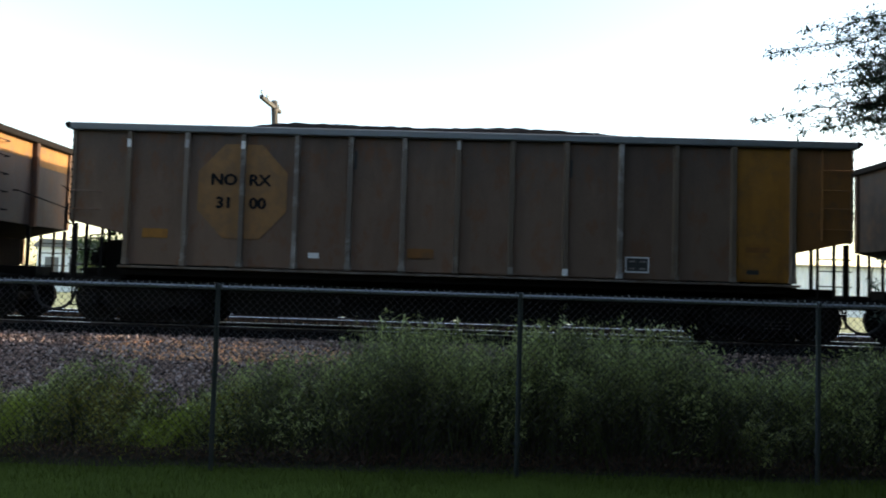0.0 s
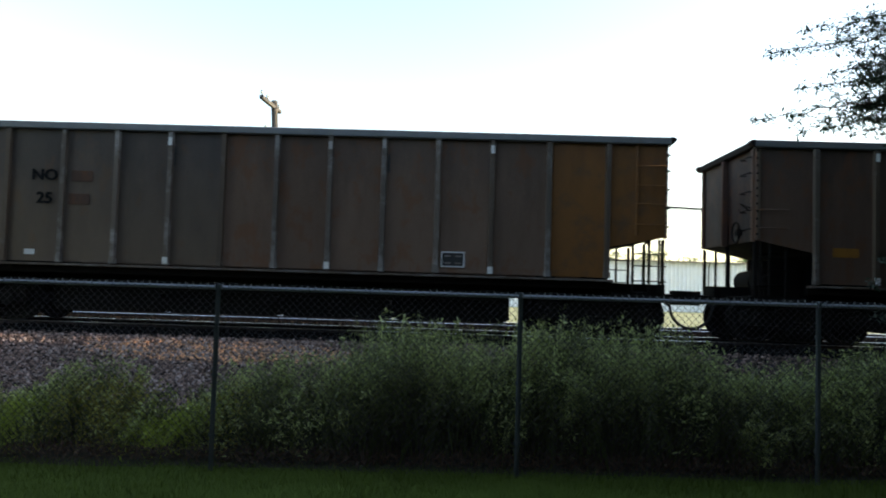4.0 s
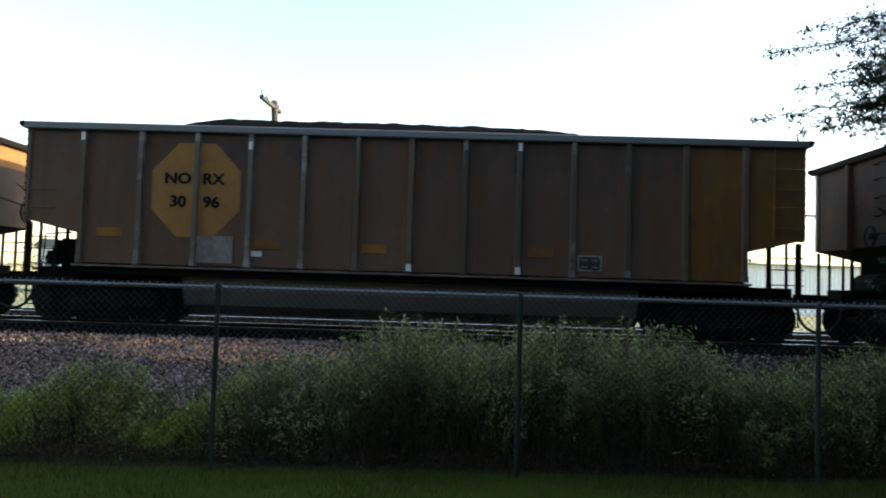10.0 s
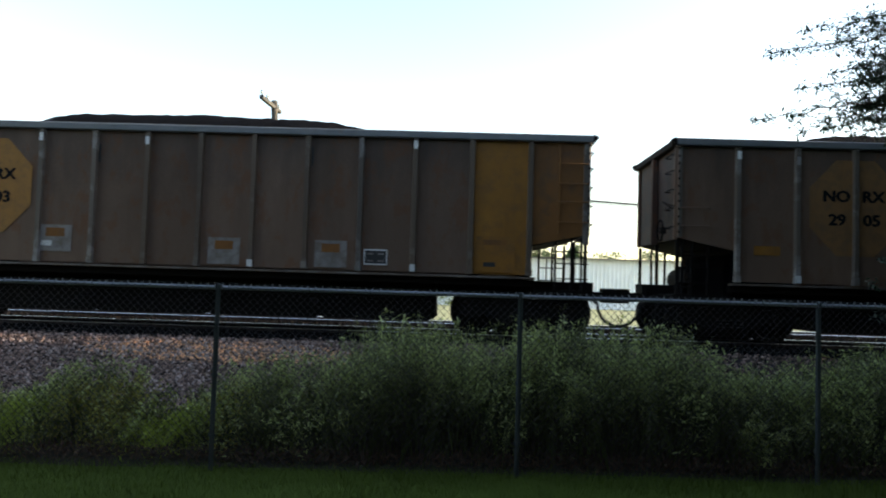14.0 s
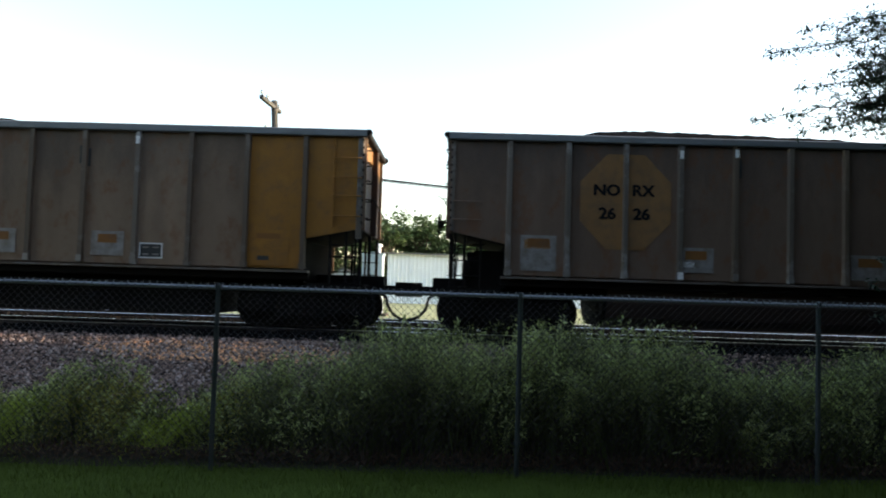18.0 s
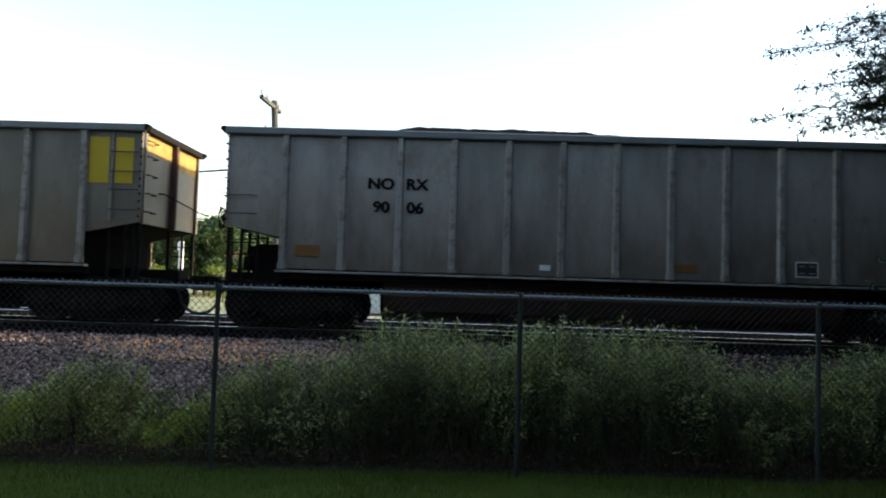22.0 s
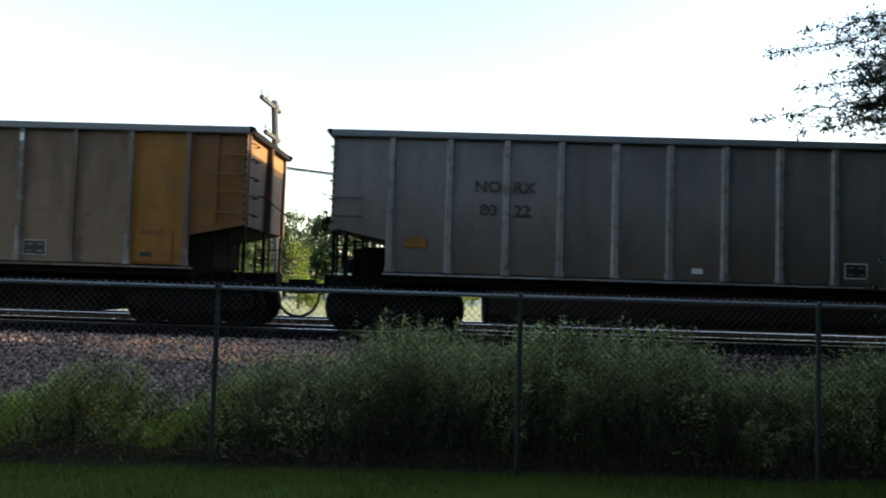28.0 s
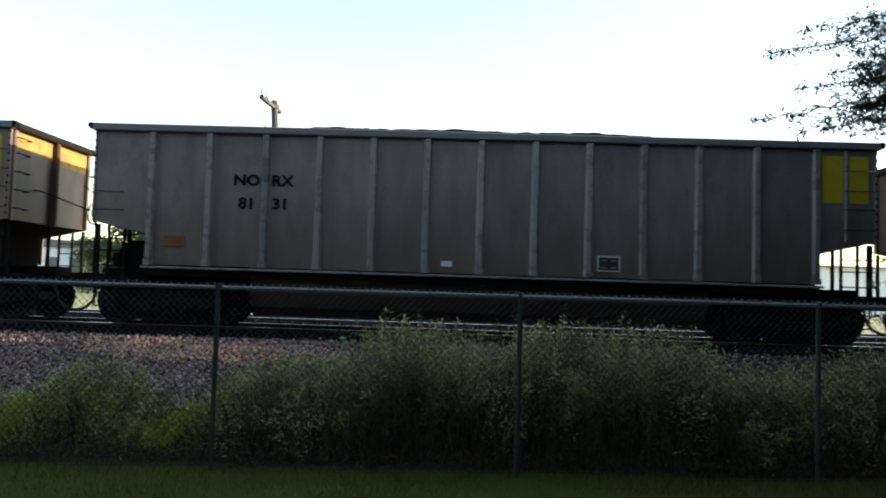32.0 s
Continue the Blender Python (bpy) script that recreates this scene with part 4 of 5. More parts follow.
def letters(text, size):
    """Block letters as a flat mesh, with the built-in font."""
    key = ("letters", text, size)
    if key not in MESHES:
        c = bpy.data.curves.new("letters", "FONT")
        c.body, c.size, c.align_x, c.align_y = text, size, "CENTER", "CENTER"
        c.extrude, c.resolution_u = 0.002, 3
        o = bpy.data.objects.new("letters", c)
        m = bpy.data.meshes.new_from_object(o)
        bpy.data.objects.remove(o)
        m.transform(Matrix.Rotation(radians(90), 4, "X"))
        # a heavy face: the thin letters laid over themselves, shifted by half a stroke
        bm = bmesh.new()
        for i, (dx, dz) in enumerate(((-1, 0), (1, 0), (0, -1), (0, 1))):
            q = m.copy()
            q.transform(Matrix.Translation((dx * size * 0.05, -0.0012 * i, dz * size * 0.034)))
            bm.from_mesh(q)
            bpy.data.meshes.remove(q)
        bm.to_mesh(m)
        bm.free()
        MESHES[key] = m
    return MESHES[key]


def lettering(parent, text, x, z, size, mat, wide=1.08):
    base = letters(text, size)
    key = ("lettered", text, size, mat.name)
    if key not in MESHES:
        m = base.copy()
        m.materials.clear()
        m.materials.append(mat)
        m.transform(Matrix.Diagonal((wide, 1, 1, 1)))
        MESHES[key] = m
    return part("lettering", MESHES[key], parent, "", (x, SIDE - 0.022, z))


def plate(parent, name, x0, x1, z0, z1, mat, label="", lift=0.0):
    s = made("%s %.2f %.2f" % (name, x1 - x0, z1 - z0), lambda: Shape().box(-(x1 - x0) / 2, (x1 - x0) / 2, -0.005, 0.0, -(z1 - z0) / 2, (z1 - z0) / 2), mat)
    return part(name, s, parent, label, ((x0 + x1) / 2, SIDE - 0.016 - lift, (z0 + z1) / 2))


def octagon(parent, mat):
    r = 0.885

    def build():
        pts = [(r / math.cos(math.pi / 8) * math.cos(math.pi / 8 + k * math.pi / 4), r / math.cos(math.pi / 8) * math.sin(math.pi / 8 + k * math.pi / 4)) for k in range(8)]
        return Shape().prism([(x * 0.945, z) for x, z in pts], 1, -0.004, 0.0)
    return part("octagon_emblem", made("octagon_emblem", build, mat), parent, "faded yellow painted octagon", (RIBS[2], SIDE - 0.014, 2.57 + parent["low"]))


def grab(parent, x0, x1, z, y, mat, name="grab_iron"):
    s = made("%s %.2f" % (name, x1 - x0), lambda: Shape().tube([(0, 0.05, 0), (0, -0.015, 0), (0.02, -0.035, 0), (x1 - x0 - 0.02, -0.035, 0), (x1 - x0, -0.015, 0), (x1 - x0, 0.05, 0)], 0.012, 5), mat)
    return part(name, s, parent, "", (x0, y, z))


def data_box(parent, x0, x1, z0, z1):
    """A black stencilled notice in a white frame, its small print as bars."""
    d = plate(parent, "data_stencil", x0, x1, z0, z1, STENCIL_WORN if parent["worn"] else SIGN_WHITE, "white-framed black stencil with small unreadable print")
    w, h = x1 - x0, z1 - z0
    s = made("data_field %.2f" % w, lambda: Shape().box(-w / 2 + 0.025, w / 2 - 0.025, -0.009, -0.0055, -h / 2 + 0.025, h / 2 - 0.025), SIGN_BLACK)
    part("data_field", s, d)
    b = made("print_bar %.2f" % w, lambda: Shape().box(-w * 0.13, w * 0.13, -0.012, -0.0095, -0.015, 0.015), SIGN_PALE)
    for x in (-0.22, 0.22):
        for z in (-0.07, 0.06):
            part("print_bar", b, d, "", (x * w, 0, z))


SIDE_FRAME = [(-1.22, 0.40), (-1.2, 0.6), (-1.02, 0.68), (-0.6, 0.62), (-0.32, 0.72), (0.32, 0.72), (0.6, 0.62), (1.02, 0.68), (1.2, 0.6), (1.22, 0.40), (1.02, 0.34), (0.72, 0.4), (0.38, 0.24), (-0.38, 0.24), (-0.72, 0.4), (-1.02, 0.34)]


def wheelset_shape():
    s = Shape()
    for side in (-1, 1):
        y = side * 0.755
        prof = [(0.05, -0.09), (0.13, -0.09), (0.15, -0.05), (0.36, -0.02), (0.39, -0.06), (0.455, -0.06), (0.46, 0.03), (0.487, 0.045), (0.485, 0.075), (0.39, 0.075), (0.36, 0.02), (0.15, 0.0), (0.12, 0.08), (0.05, 0.08)]
        s.turned([(r, y - a) for r, a in prof] if side > 0 else [(r, y + a) for r, a in prof][::-1], 22, 1)
    s.turned([(0.08, -1.1), (0.085, -0.5), (0.085, 0.5), (0.08, 1.1)], 12, 1)
    for k in range(4):
        a = k * math.pi / 2
        for y in (-0.835, 0.81):
            s.box(0.22 * math.cos(a) - 0.03, 0.22 * math.cos(a) + 0.03, y, y + 0.03, 0.22 * math.sin(a) - 0.03, 0.22 * math.sin(a) + 0.03)
    return s


WHEELSETS = []
# loads that stand above the rim: where the heap begins and ends, and its height
HEAPS = {0: (-4.8, 5.0, 0.4), 1: (-4.8, 3.2, 0.41), 6: (-5.4, 3.0, 0.38), 7: (-3.8, 1.8, 0.39), 8: (-5.1, 4.4, 0.44), 9: (-4.8, 3.0, 0.42), 10: (-5.0, 1.8, 0.4), 11: (-3.9, 3.6, 0.52), 12: (-4.9, 2.2, 0.42), 14: (-2.6, 1.5, 0.37), 15: (-5.3, 2.0, 0.41), 16: (-5.0, 0.5, 0.43), 18: (-4.85, 1.8, 0.375), 19: (-5.0, 3.0, 0.36), 20: (-4.2, 1.6, 0.42), 22: (-4.0, 0.6, 0.4), 24: (-5.0, 1.2, 0.37), 25: (-5.4, 3.6, 0.42), 26: (-4.4, 5.0, 0.35)}


def build_truck(car, x, k):
    bolster = part("truck_bolster", made("truck_bolster", lambda: Shape().box(-0.2, 0.2, -1.1, 1.1, 0.42, 0.66, 0.03).turned([(0.3, 0.665), (0.3, 0.76)], 16, 2), TRUCK), car, "cast steel truck under the car", (x, 0, 0))
    sf = made("side_frame", lambda: Shape().prism(SIDE_FRAME, 1, -0.07, 0.07), TRUCK)
    cap = made("bearing_cap", lambda: Shape().turned([(0.12, -0.06), (0.12, 0.02), (0.07, 0.05)], 12, 1), TRUCK)
    spring = made("spring", lambda: Shape().turned([(0.07, 0.26), (0.085, 0.29), (0.07, 0.32), (0.085, 0.35), (0.07, 0.38), (0.085, 0.41), (0.07, 0.44)], 10, 2), TRUCK)
    for y in (-1.02, 1.02):
        part("side_frame", sf, bolster, "", (0, y, 0))
        for a in (-0.89, 0.89):
            part("bearing_cap", cap, bolster, "", (a, y * 1.09, 0.457))
        for a in (-0.17, 0.0, 0.17):
            part("spring", spring, bolster, "", (a, y * 1.07, 0))
    part("brake_beam", made("brake_beam", lambda: Shape().box(-0.5, 0.5, -0.72, -0.5, 0.06, 0.42, 0.03).box(-0.5, 0.5, 0.5, 0.72, 0.06, 0.42, 0.03).box(-0.44, 0.44, -0.5, 0.5, 0.14, 0.36), TRUCK), bolster)
    ws = made("wheelset", wheelset_shape, WHEEL)
    for a in (-0.89, 0.89):
        w = part("wheelset", ws, bolster, "pair of worn steel wheels on an axle", (a, 0, 0.457))
        WHEELSETS.append((w, a, k))


def build_car(k, spec):
    """One open-top coal hopper with its load; spec holds what the paint shows."""
    kind = spec["kind"]
    A = kind == "A"
    tone = spec.get("tone", "a")
    body = BROWN[tone] if A else GREY[tone]
    rib_mat = RIB_A if A or tone == "d" else RIB_B
    label = spec["label"]
    car = thing("coal_hopper_car", label, "railway car", (0, TRACK_Y, RAIL_Z), "coal cars of the train")
    rng = random.Random(100 + k)
    car["low"] = spec.get("low", 0.0)
    car["worn"] = k in (4, 6, 8, 12, 16, 22)
    # side sheets, bay by bay
    for i in range(14):
        x0, x1 = EDGES[i], EDGES[i + 1]
        mat = spec.get("bays", {}).get(i, body)
        seed = rng.randrange(3) + (0 if A else 3)
        if i == 0:
            za, zb = 1.94, 1.72
        elif i == 13:
            za, zb = 1.72, 1.94
        else:
            za = zb = FLOOR + 0.03
        key = "side_panel %.2f %.2f %.2f %d" % (x1 - x0, za, zb, seed)
        part("side_panel", made(key, panel_shape(x1 - x0, za, zb, 3.66, seed), mat), car, "", ((x0 + x1) / 2, SIDE, 0))
    part("far_side_wall", made("far_side_wall", lambda: Shape().prism([(-7.25, 1.94), (-6.26, 1.72), (-6.26, FLOOR), (6.26, FLOOR), (6.26, 1.72), (7.25, 1.94), (7.25, 3.66), (-7.25, 3.66)], 1, HALF_W - 0.03, HALF_W), body), car)
    rm = made("rib_b" if not A else "rib_a", rib_shape(not A), rib_mat)
    rn = made("rib_new", rib_shape(True, 0.045 if A else 0.075), RIB_PALE if A else RIB_NEW)
    rp = made("rib_a", rib_shape(False), RIB_PALE)
    for i, x in enumerate(RIBS):
        pale = A and rng.random() < (0.75 if 0 < i < 5 else 0.3)
        part("rib", rn if i in spec.get("new_ribs", ()) else rp if pale else rm, car, "", (x, SIDE, 0))
        r = part("rib", rm, car, "", (x, HALF_W, 0))
        r.rotation_euler.z = math.pi
    # top chords
    ch = made("top_chord", lambda: Shape().box(-7.32, 7.32, -0.085, 0.06, 3.652, TOP, 0.018), CHORD)
    part("top_chord", ch, car, "", (0, SIDE, 0))
    part("top_chord", ch, car, "", (0, HALF_W, 0))
    # ends
    for sx in (-1, 1):
        part("end_sheet", made("end_sheet", lambda: Shape().box(-0.02, 0.02, -1.56, 1.56, 1.94, 3.72), END_SHADED if sx < 0 else END_A if A else GREY["f"]), car, "", (sx * 7.23, 0, 0))
        if sx > 0:
            paint = END_COLOURS["cream" if k in (16, 23) else "ochre" if A or tone == "d" else "red" if spec["block"] is RED else "yellow"]
            for y0, y1 in ((0.075, 1.4), (-1.38, -0.075)):
                part("end_paint", made("end_paint %.2f" % y0, lambda: Shape().box(0, 0.004, y0, y1, 3.2 if y0 > 0 else 3.3, 3.652), paint), car, "faded coloured band across the head of the end sheet", (7.2502, 0, 0))
        post = made("end_post", lambda: Shape().box(-0.06, 0.06, -0.055, 0.055, 1.9, 3.65, 0.015), BROWN["d"])
        foot = made("end_post_foot", lambda: Shape().box(-0.03, 0.03, -0.035, 0.035, 0.9, 1.9, 0.01), FRAME)
        for y in (0.0, -1.46, 1.46):
            part("end_post", post if y == 0 else made("end_corner", lambda: Shape().box(-0.03, 0.03, -0.05, 0.05, 1.92, 3.65, 0.01), body), car, "", (sx * (7.31 if y == 0 else 7.28), y, 0))
            part("end_post_foot", foot, car, "", (sx * 7.24, y, 0))
        part("end_chord", made("end_chord", lambda: Shape().box(-0.055, 0.06, -1.5, 1.5, 3.655, TOP - 0.003, 0.018), FRAME), car, "", (sx * 7.31, 0, 0))
        cap = made("chord_cap %d" % sx, lambda: Shape().prism([(sx * 7.323, 3.66), (sx * 7.36, 3.67), (sx * 7.42, 3.74), (sx * 7.4, 3.78), (sx * 7.323, 3.795)], 1, -0.09, 0.065), FRAME)
        for y in (SIDE, HALF_W):
            part("chord_cap", cap, car, "", (0, y, 0))
        part("end_handrail", made("end_handrail", lambda: Shape().tube([(0.0, -0.7, 0.12), (0.1, -0.66, 0.12), (0.12, -0.5, 0.1), (0.12, 1.4, -0.06), (0.2, 1.62, -0.08)], 0.014, 6), FRAME), car, "", (sx * 7.26, 0, 2.46))
        sl = made("slope_sheet %d" % sx, lambda: Shape().prism([(sx * 7.2, 1.93), (sx * 6.24, 1.71), (sx * 4.9, 0.95), (sx * 4.9, 1.05), (sx * 6.24, 1.78), (sx * 7.2, 2.0)], 1, -1.55, 1.55), FRAME)
        part("slope_sheet", sl, car)
        # coal-black base paints the shade in the recess below the slope sheet
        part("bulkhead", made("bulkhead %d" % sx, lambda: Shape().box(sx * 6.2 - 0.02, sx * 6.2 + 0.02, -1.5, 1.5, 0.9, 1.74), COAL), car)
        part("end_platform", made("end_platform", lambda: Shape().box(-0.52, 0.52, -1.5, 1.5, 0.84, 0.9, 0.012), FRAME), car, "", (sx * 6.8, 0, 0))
        # corner uprights and steps below the slope
        up = made("corner_upright", lambda: Shape().box(-0.022, 0.022, -0.03, 0.03, 0.9, 1.92, 0.006), FRAME)
        for x in (6.68, 6.98):
            part("corner_upright", up, car, "", (sx * x, -1.5, 0))
            part("corner_upright", up, car, "", (sx * x, 1.5, 0))
        for z in (1.12, 1.4, 1.62):
            if sx > 0:
                grab(car, 6.7, 7.28, z, 1.53, FRAME, "step_rung")
            grab(car, sx * 6.7 if sx > 0 else -7.28, sx * 6.7 + 0.58 if sx > 0 else -6.7, z, -1.53, FRAME, "step_rung")
        for z in (0.36, 0.6):
            grab(car, sx * 7.02 - 0.2, sx * 7.02 + 0.2, z, -1.5, FRAME, "stirrup_step")
        for x in (-0.19, 0.19):
            part("step_hanger", made("step_hanger", lambda: Shape().box(-0.01, 0.01, -0.02, 0.02, 0.36, 0.84), FRAME), car, "", (sx * 7.02 + x, -1.48, 0))
        # rungs on the end face near its corner
        rung = made("end_rung", lambda: Shape().tube([(-0.06, 0, 0), (0.03, 0.0, 0), (0.06, 0.02, 0), (0.06, 0.42, 0), (0.03, 0.44, 0), (-0.06, 0.44, 0)], 0.012, 5), FRAME)
        for z in (2.15, 2.5, 2.85, 3.2, 3.5):
            r = part("end_rung", rung, car, "", (sx * 7.31, -1.46 if sx > 0 else -1.02, z))
            if sx < 0:
                r.rotation_euler.z = math.pi
        # coupler
        part("coupler", made("coupler", lambda: Shape().box(-0.42, 0.25, -0.09, 0.09, 0.74, 0.9, 0.02).prism([(0.2, -0.17), (0.46, -0.17), (0.5, -0.05), (0.42, 0.02), (0.5, 0.12), (0.4, 0.2), (0.2, 0.17)], 2, 0.68, 0.97), TRUCK), car, "cast steel knuckle coupler", (sx * 7.62, 0, 0)).rotation_euler.z = 0 if sx > 0 else math.pi
        part("striker", made("striker", lambda: Shape().box(-0.1, 0.1, -0.35, 0.35, 0.66, 1.02, 0.03), FRAME), car, "", (sx * 7.4, 0, 0))
        build_truck(car, sx * 6.12, k)
    # ladder rungs on the side
    gm = rib_mat if not A else spec.get("bays", {}).get(13, OCHRE)
    for z in (2.16, 2.54, 2.88, 3.25):
        grab(car, 6.7, 7.24, z, SIDE - 0.045, SIGN_BLACK if not A else gm)
    for z in (2.16, 2.5):
        grab(car, -7.22, -6.7, z, SIDE - 0.045, SIGN_BLACK if not A else body)
    part("ladder_stile", made("ladder_stile", lambda: Shape().box(-0.025, 0.025, -0.04, 0.0, 1.96, 3.64, 0.008), gm), car, "", (6.72, SIDE, 0))
    edge = made("corner_stile", lambda: Shape().box(-0.02, 0.02, -0.02, 0.05, 1.95, 3.65, 0.006), body)
    leg = made("corner_leg", lambda: Shape().box(-0.02, 0.02, -0.02, 0.02, 0.9, 1.9, 0.006), FRAME)
    for x in (-1, 1):
        part("corner_stile", edge, car, "", (x * 7.262, SIDE, 0))
        part("corner_leg", leg, car, "", (x * 7.16, SIDE + 0.08, 0))
    if spec.get("pale_corner"):
        part("corner_strip", made("corner_strip", lambda: Shape().box(-0.06, 0.055, -0.03, 0.0, 1.75, 3.64, 0.01), RIB_PALE), car, "rubbed pale corner strip", (7.22, SIDE - 0.003, 0))
    if A:
        part("corner_strip", made("corner_strip_slim", lambda: Shape().box(-0.035, 0.035, -0.028, 0.0, 1.96, 3.64, 0.008), RIB_PALE if k in (7, 12, 15) else RIB_A), car, "", (-7.23, SIDE - 0.003, 0))
    rivet = made("edge_rivets", lambda: rivets(12), FRAME)
    for x in (-7.262, 7.262):
        part("edge_rivets", rivet, car, "", (x, SIDE - 0.02, 0))
    # underframe
    part("bottom_flange", made("bottom_flange", lambda: Shape().box(-6.3, 6.3, -0.07, 0.1, 1.085, 1.128, 0.008), rib_mat), car, "", (0, SIDE, 0))
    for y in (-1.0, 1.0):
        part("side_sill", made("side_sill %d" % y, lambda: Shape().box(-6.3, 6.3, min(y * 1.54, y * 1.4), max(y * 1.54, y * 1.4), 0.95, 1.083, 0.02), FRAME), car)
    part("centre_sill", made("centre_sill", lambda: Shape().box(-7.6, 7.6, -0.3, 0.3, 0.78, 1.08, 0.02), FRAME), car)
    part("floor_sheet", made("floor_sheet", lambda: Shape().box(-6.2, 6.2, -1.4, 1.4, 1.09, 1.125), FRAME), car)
    if spec.get("tub"):
        part("trough", made("trough", lambda: Shape().prism([(-1.38, 1.084), (-1.36, 0.7), (-1.2, 0.42), (-0.8, 0.24), (0.8, 0.24), (1.2, 0.42), (1.36, 0.7), (1.38, 1.084)], 0, -4.3, 4.3), TUB if spec["tub"] == 1 else spec["tub"]), car, "smooth grey discharge trough under the body")
        # added near-black plates that paint shade onto the trough's ends
        for x in (-4.36, 4.3):
            part("trough_end", made("trough_end", lambda: Shape().prism([(-1.4, 1.082), (-1.38, 0.7), (-1.22, 0.41), (-0.8, 0.22), (0.8, 0.22), (1.22, 0.41), (1.38, 0.7), (1.4, 1.082)], 0, 0, 0.06), FRAME), car, "", (x, 0, 0))
        for x in (-2.2, 0.0, 2.0):
            part("trough_label", made("trough_label", lambda: Shape().box(-0.14, 0.14, -0.006, 0, -0.04, 0.04), SIGN_PALE), car, "", (x, -1.385, 0.97))
    else:
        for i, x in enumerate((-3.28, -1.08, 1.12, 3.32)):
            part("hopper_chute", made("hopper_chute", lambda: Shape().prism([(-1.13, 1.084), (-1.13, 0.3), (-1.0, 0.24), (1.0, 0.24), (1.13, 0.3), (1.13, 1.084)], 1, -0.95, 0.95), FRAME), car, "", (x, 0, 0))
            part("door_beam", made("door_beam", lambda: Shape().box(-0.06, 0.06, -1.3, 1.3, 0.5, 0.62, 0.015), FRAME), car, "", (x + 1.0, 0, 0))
    part("brake_gear_panel", made("brake_gear_panel", lambda: Shape().box(-0.2, 0.38, -0.03, 0.03, 0.9, 1.62, 0.015).box(-0.34, -0.2, -0.03, 0.03, 1.3, 1.58, 0.01).box(-0.3, 0.0, -0.03, 0.03, 0.9, 1.08, 0.01), FRAME), car, "", (-6.6, -1.02, 0))
    part("brake_pipe", made("brake_pipe", lambda: Shape().tube([(-0.62, 0, 1.02), (-0.3, 0, 1.05), (-0.28, 0, 1.45), (-0.05, 0, 1.5)], 0.025, 6).tube([(-0.55, 0.1, 0.95), (-0.5, 0.1, 1.7), (0.0, 0.1, 1.74)], 0.018, 6), FRAME), car, "", (-6.6, -1.2, 0))
    part("brake_valve", made("brake_valve", lambda: Shape().box(-0.1, 0.1, -0.12, 0.12, -0.13, 0.13, 0.04).turned([(0.07, -0.2), (0.09, -0.12), (0.09, 0.0)], 10, 1), FRAME), car, "", (-6.92, -1.1, 1.24))
    # brake gear at one end and the hose to the next car
    part("brake_cylinder", made("brake_cylinder", lambda: Shape().turned([(0.17, -0.35), (0.2, -0.3), (0.2, 0.25), (0.12, 0.3)], 14, 0), FRAME), car, "", (-6.62, -0.6, 1.25))
    part("air_reservoir", made("air_reservoir", lambda: Shape().turned([(0.1, -0.5), (0.24, -0.42), (0.24, 0.42), (0.1, 0.5)], 14, 1), FRAME), car, "", (-6.55, 0.5, 1.2))
    part("brake_wheel", made("brake_wheel", lambda: Shape().tube([(0, 0.2 * math.cos(a * 0.5236), 0.2 * math.sin(a * 0.5236)) for a in range(13)], 0.018, 6).tube([(0.04, -0.19, 0), (0.04, 0.19, 0)], 0.012, 5).tube([(0.04, 0, -0.19), (0.04, 0, 0.19)], 0.012, 5).box(0.0, 0.1, -0.06, 0.06, -0.06, 0.06), FRAME), car, "", (-7.48, -1.15, 2.1))
    part("release_lever", made("release_lever", lambda: Shape().tube([(0.1, 0, -0.02), (-0.05, 0, 0.0), (-0.22, -0.03, 0.06), (-0.06, -0.02, -0.05)], 0.012, 5), FRAME), car, "", (-7.3, -1.45, 2.55))
    pts = [(-0.72, 0, 0.86)] + [(-0.42 * math.cos(u * math.pi / 10), 0, 0.66 - 0.44 * math.sin(u * math.pi / 10)) for u in range(11)] + [(0.72, 0, 0.86)]
    part("air_hose", made("air_hose", lambda: Shape().tube(pts, 0.03, 8), RUBBER), car, "looped black air hose between cars", (8.09, -0.42, 0))
    heap = HEAPS.get(k, (-4.8, 4.0, 0.2 + 0.03 * (k % 3)))
    part("load", made("load %.1f %.1f %.2f" % heap, coal_shape(k % 5, *heap), COAL), car, "heaped black coal load")
    # paint marks
    if spec.get("oct"):
        octagon(car, spec["oct"])
    ink = LETTER_FADED if k in (10, 23, 25) else LETTER
    size = 0.29
    for text, x, z in zip(spec.get("text", ()), (-4.38, -3.71, -4.365, -3.735), (2.775, 2.775, 2.34, 2.34)):
        lettering(car, text, x + spec.get("shift", 0.0), z + car["low"], size, (YELLOW if z < 2.5 else OCTA_DIM) if k == 6 else ink)
    for x, z in spec.get("bars", ()):
        plate(car, "worn_lettering", x - 0.2, x + 0.2, z - 0.1, z + 0.1, BROWN["d"] if A else SIGN_PALE, "number worn past reading", 0.006)
    for b in spec.get("marks", ()):
        plate(car, "paint_patch", b[0], b[1], b[2], b[3], b[4], "", b[5] if len(b) > 5 else 0.0)
    for i in rng.sample(range(1, 12), 4):
        plate(car, "rib_foot_plate", RIBS[i] - 0.05, RIBS[i] + 0.05, 1.17, 1.3, SIGN_WHITE if A and rng.random() < 0.6 else rib_mat, "", 0.068)
    if A:
        for i in rng.sample(range(0, 11), 4):
            z = rng.uniform(3.34, 3.46)
            plate(car, "rib_top_plate", RIBS[i] - 0.036, RIBS[i] + 0.036, z, z + 0.15, SIGN_WHITE if rng.random() < 0.7 else RIB_PALE, "", 0.068)
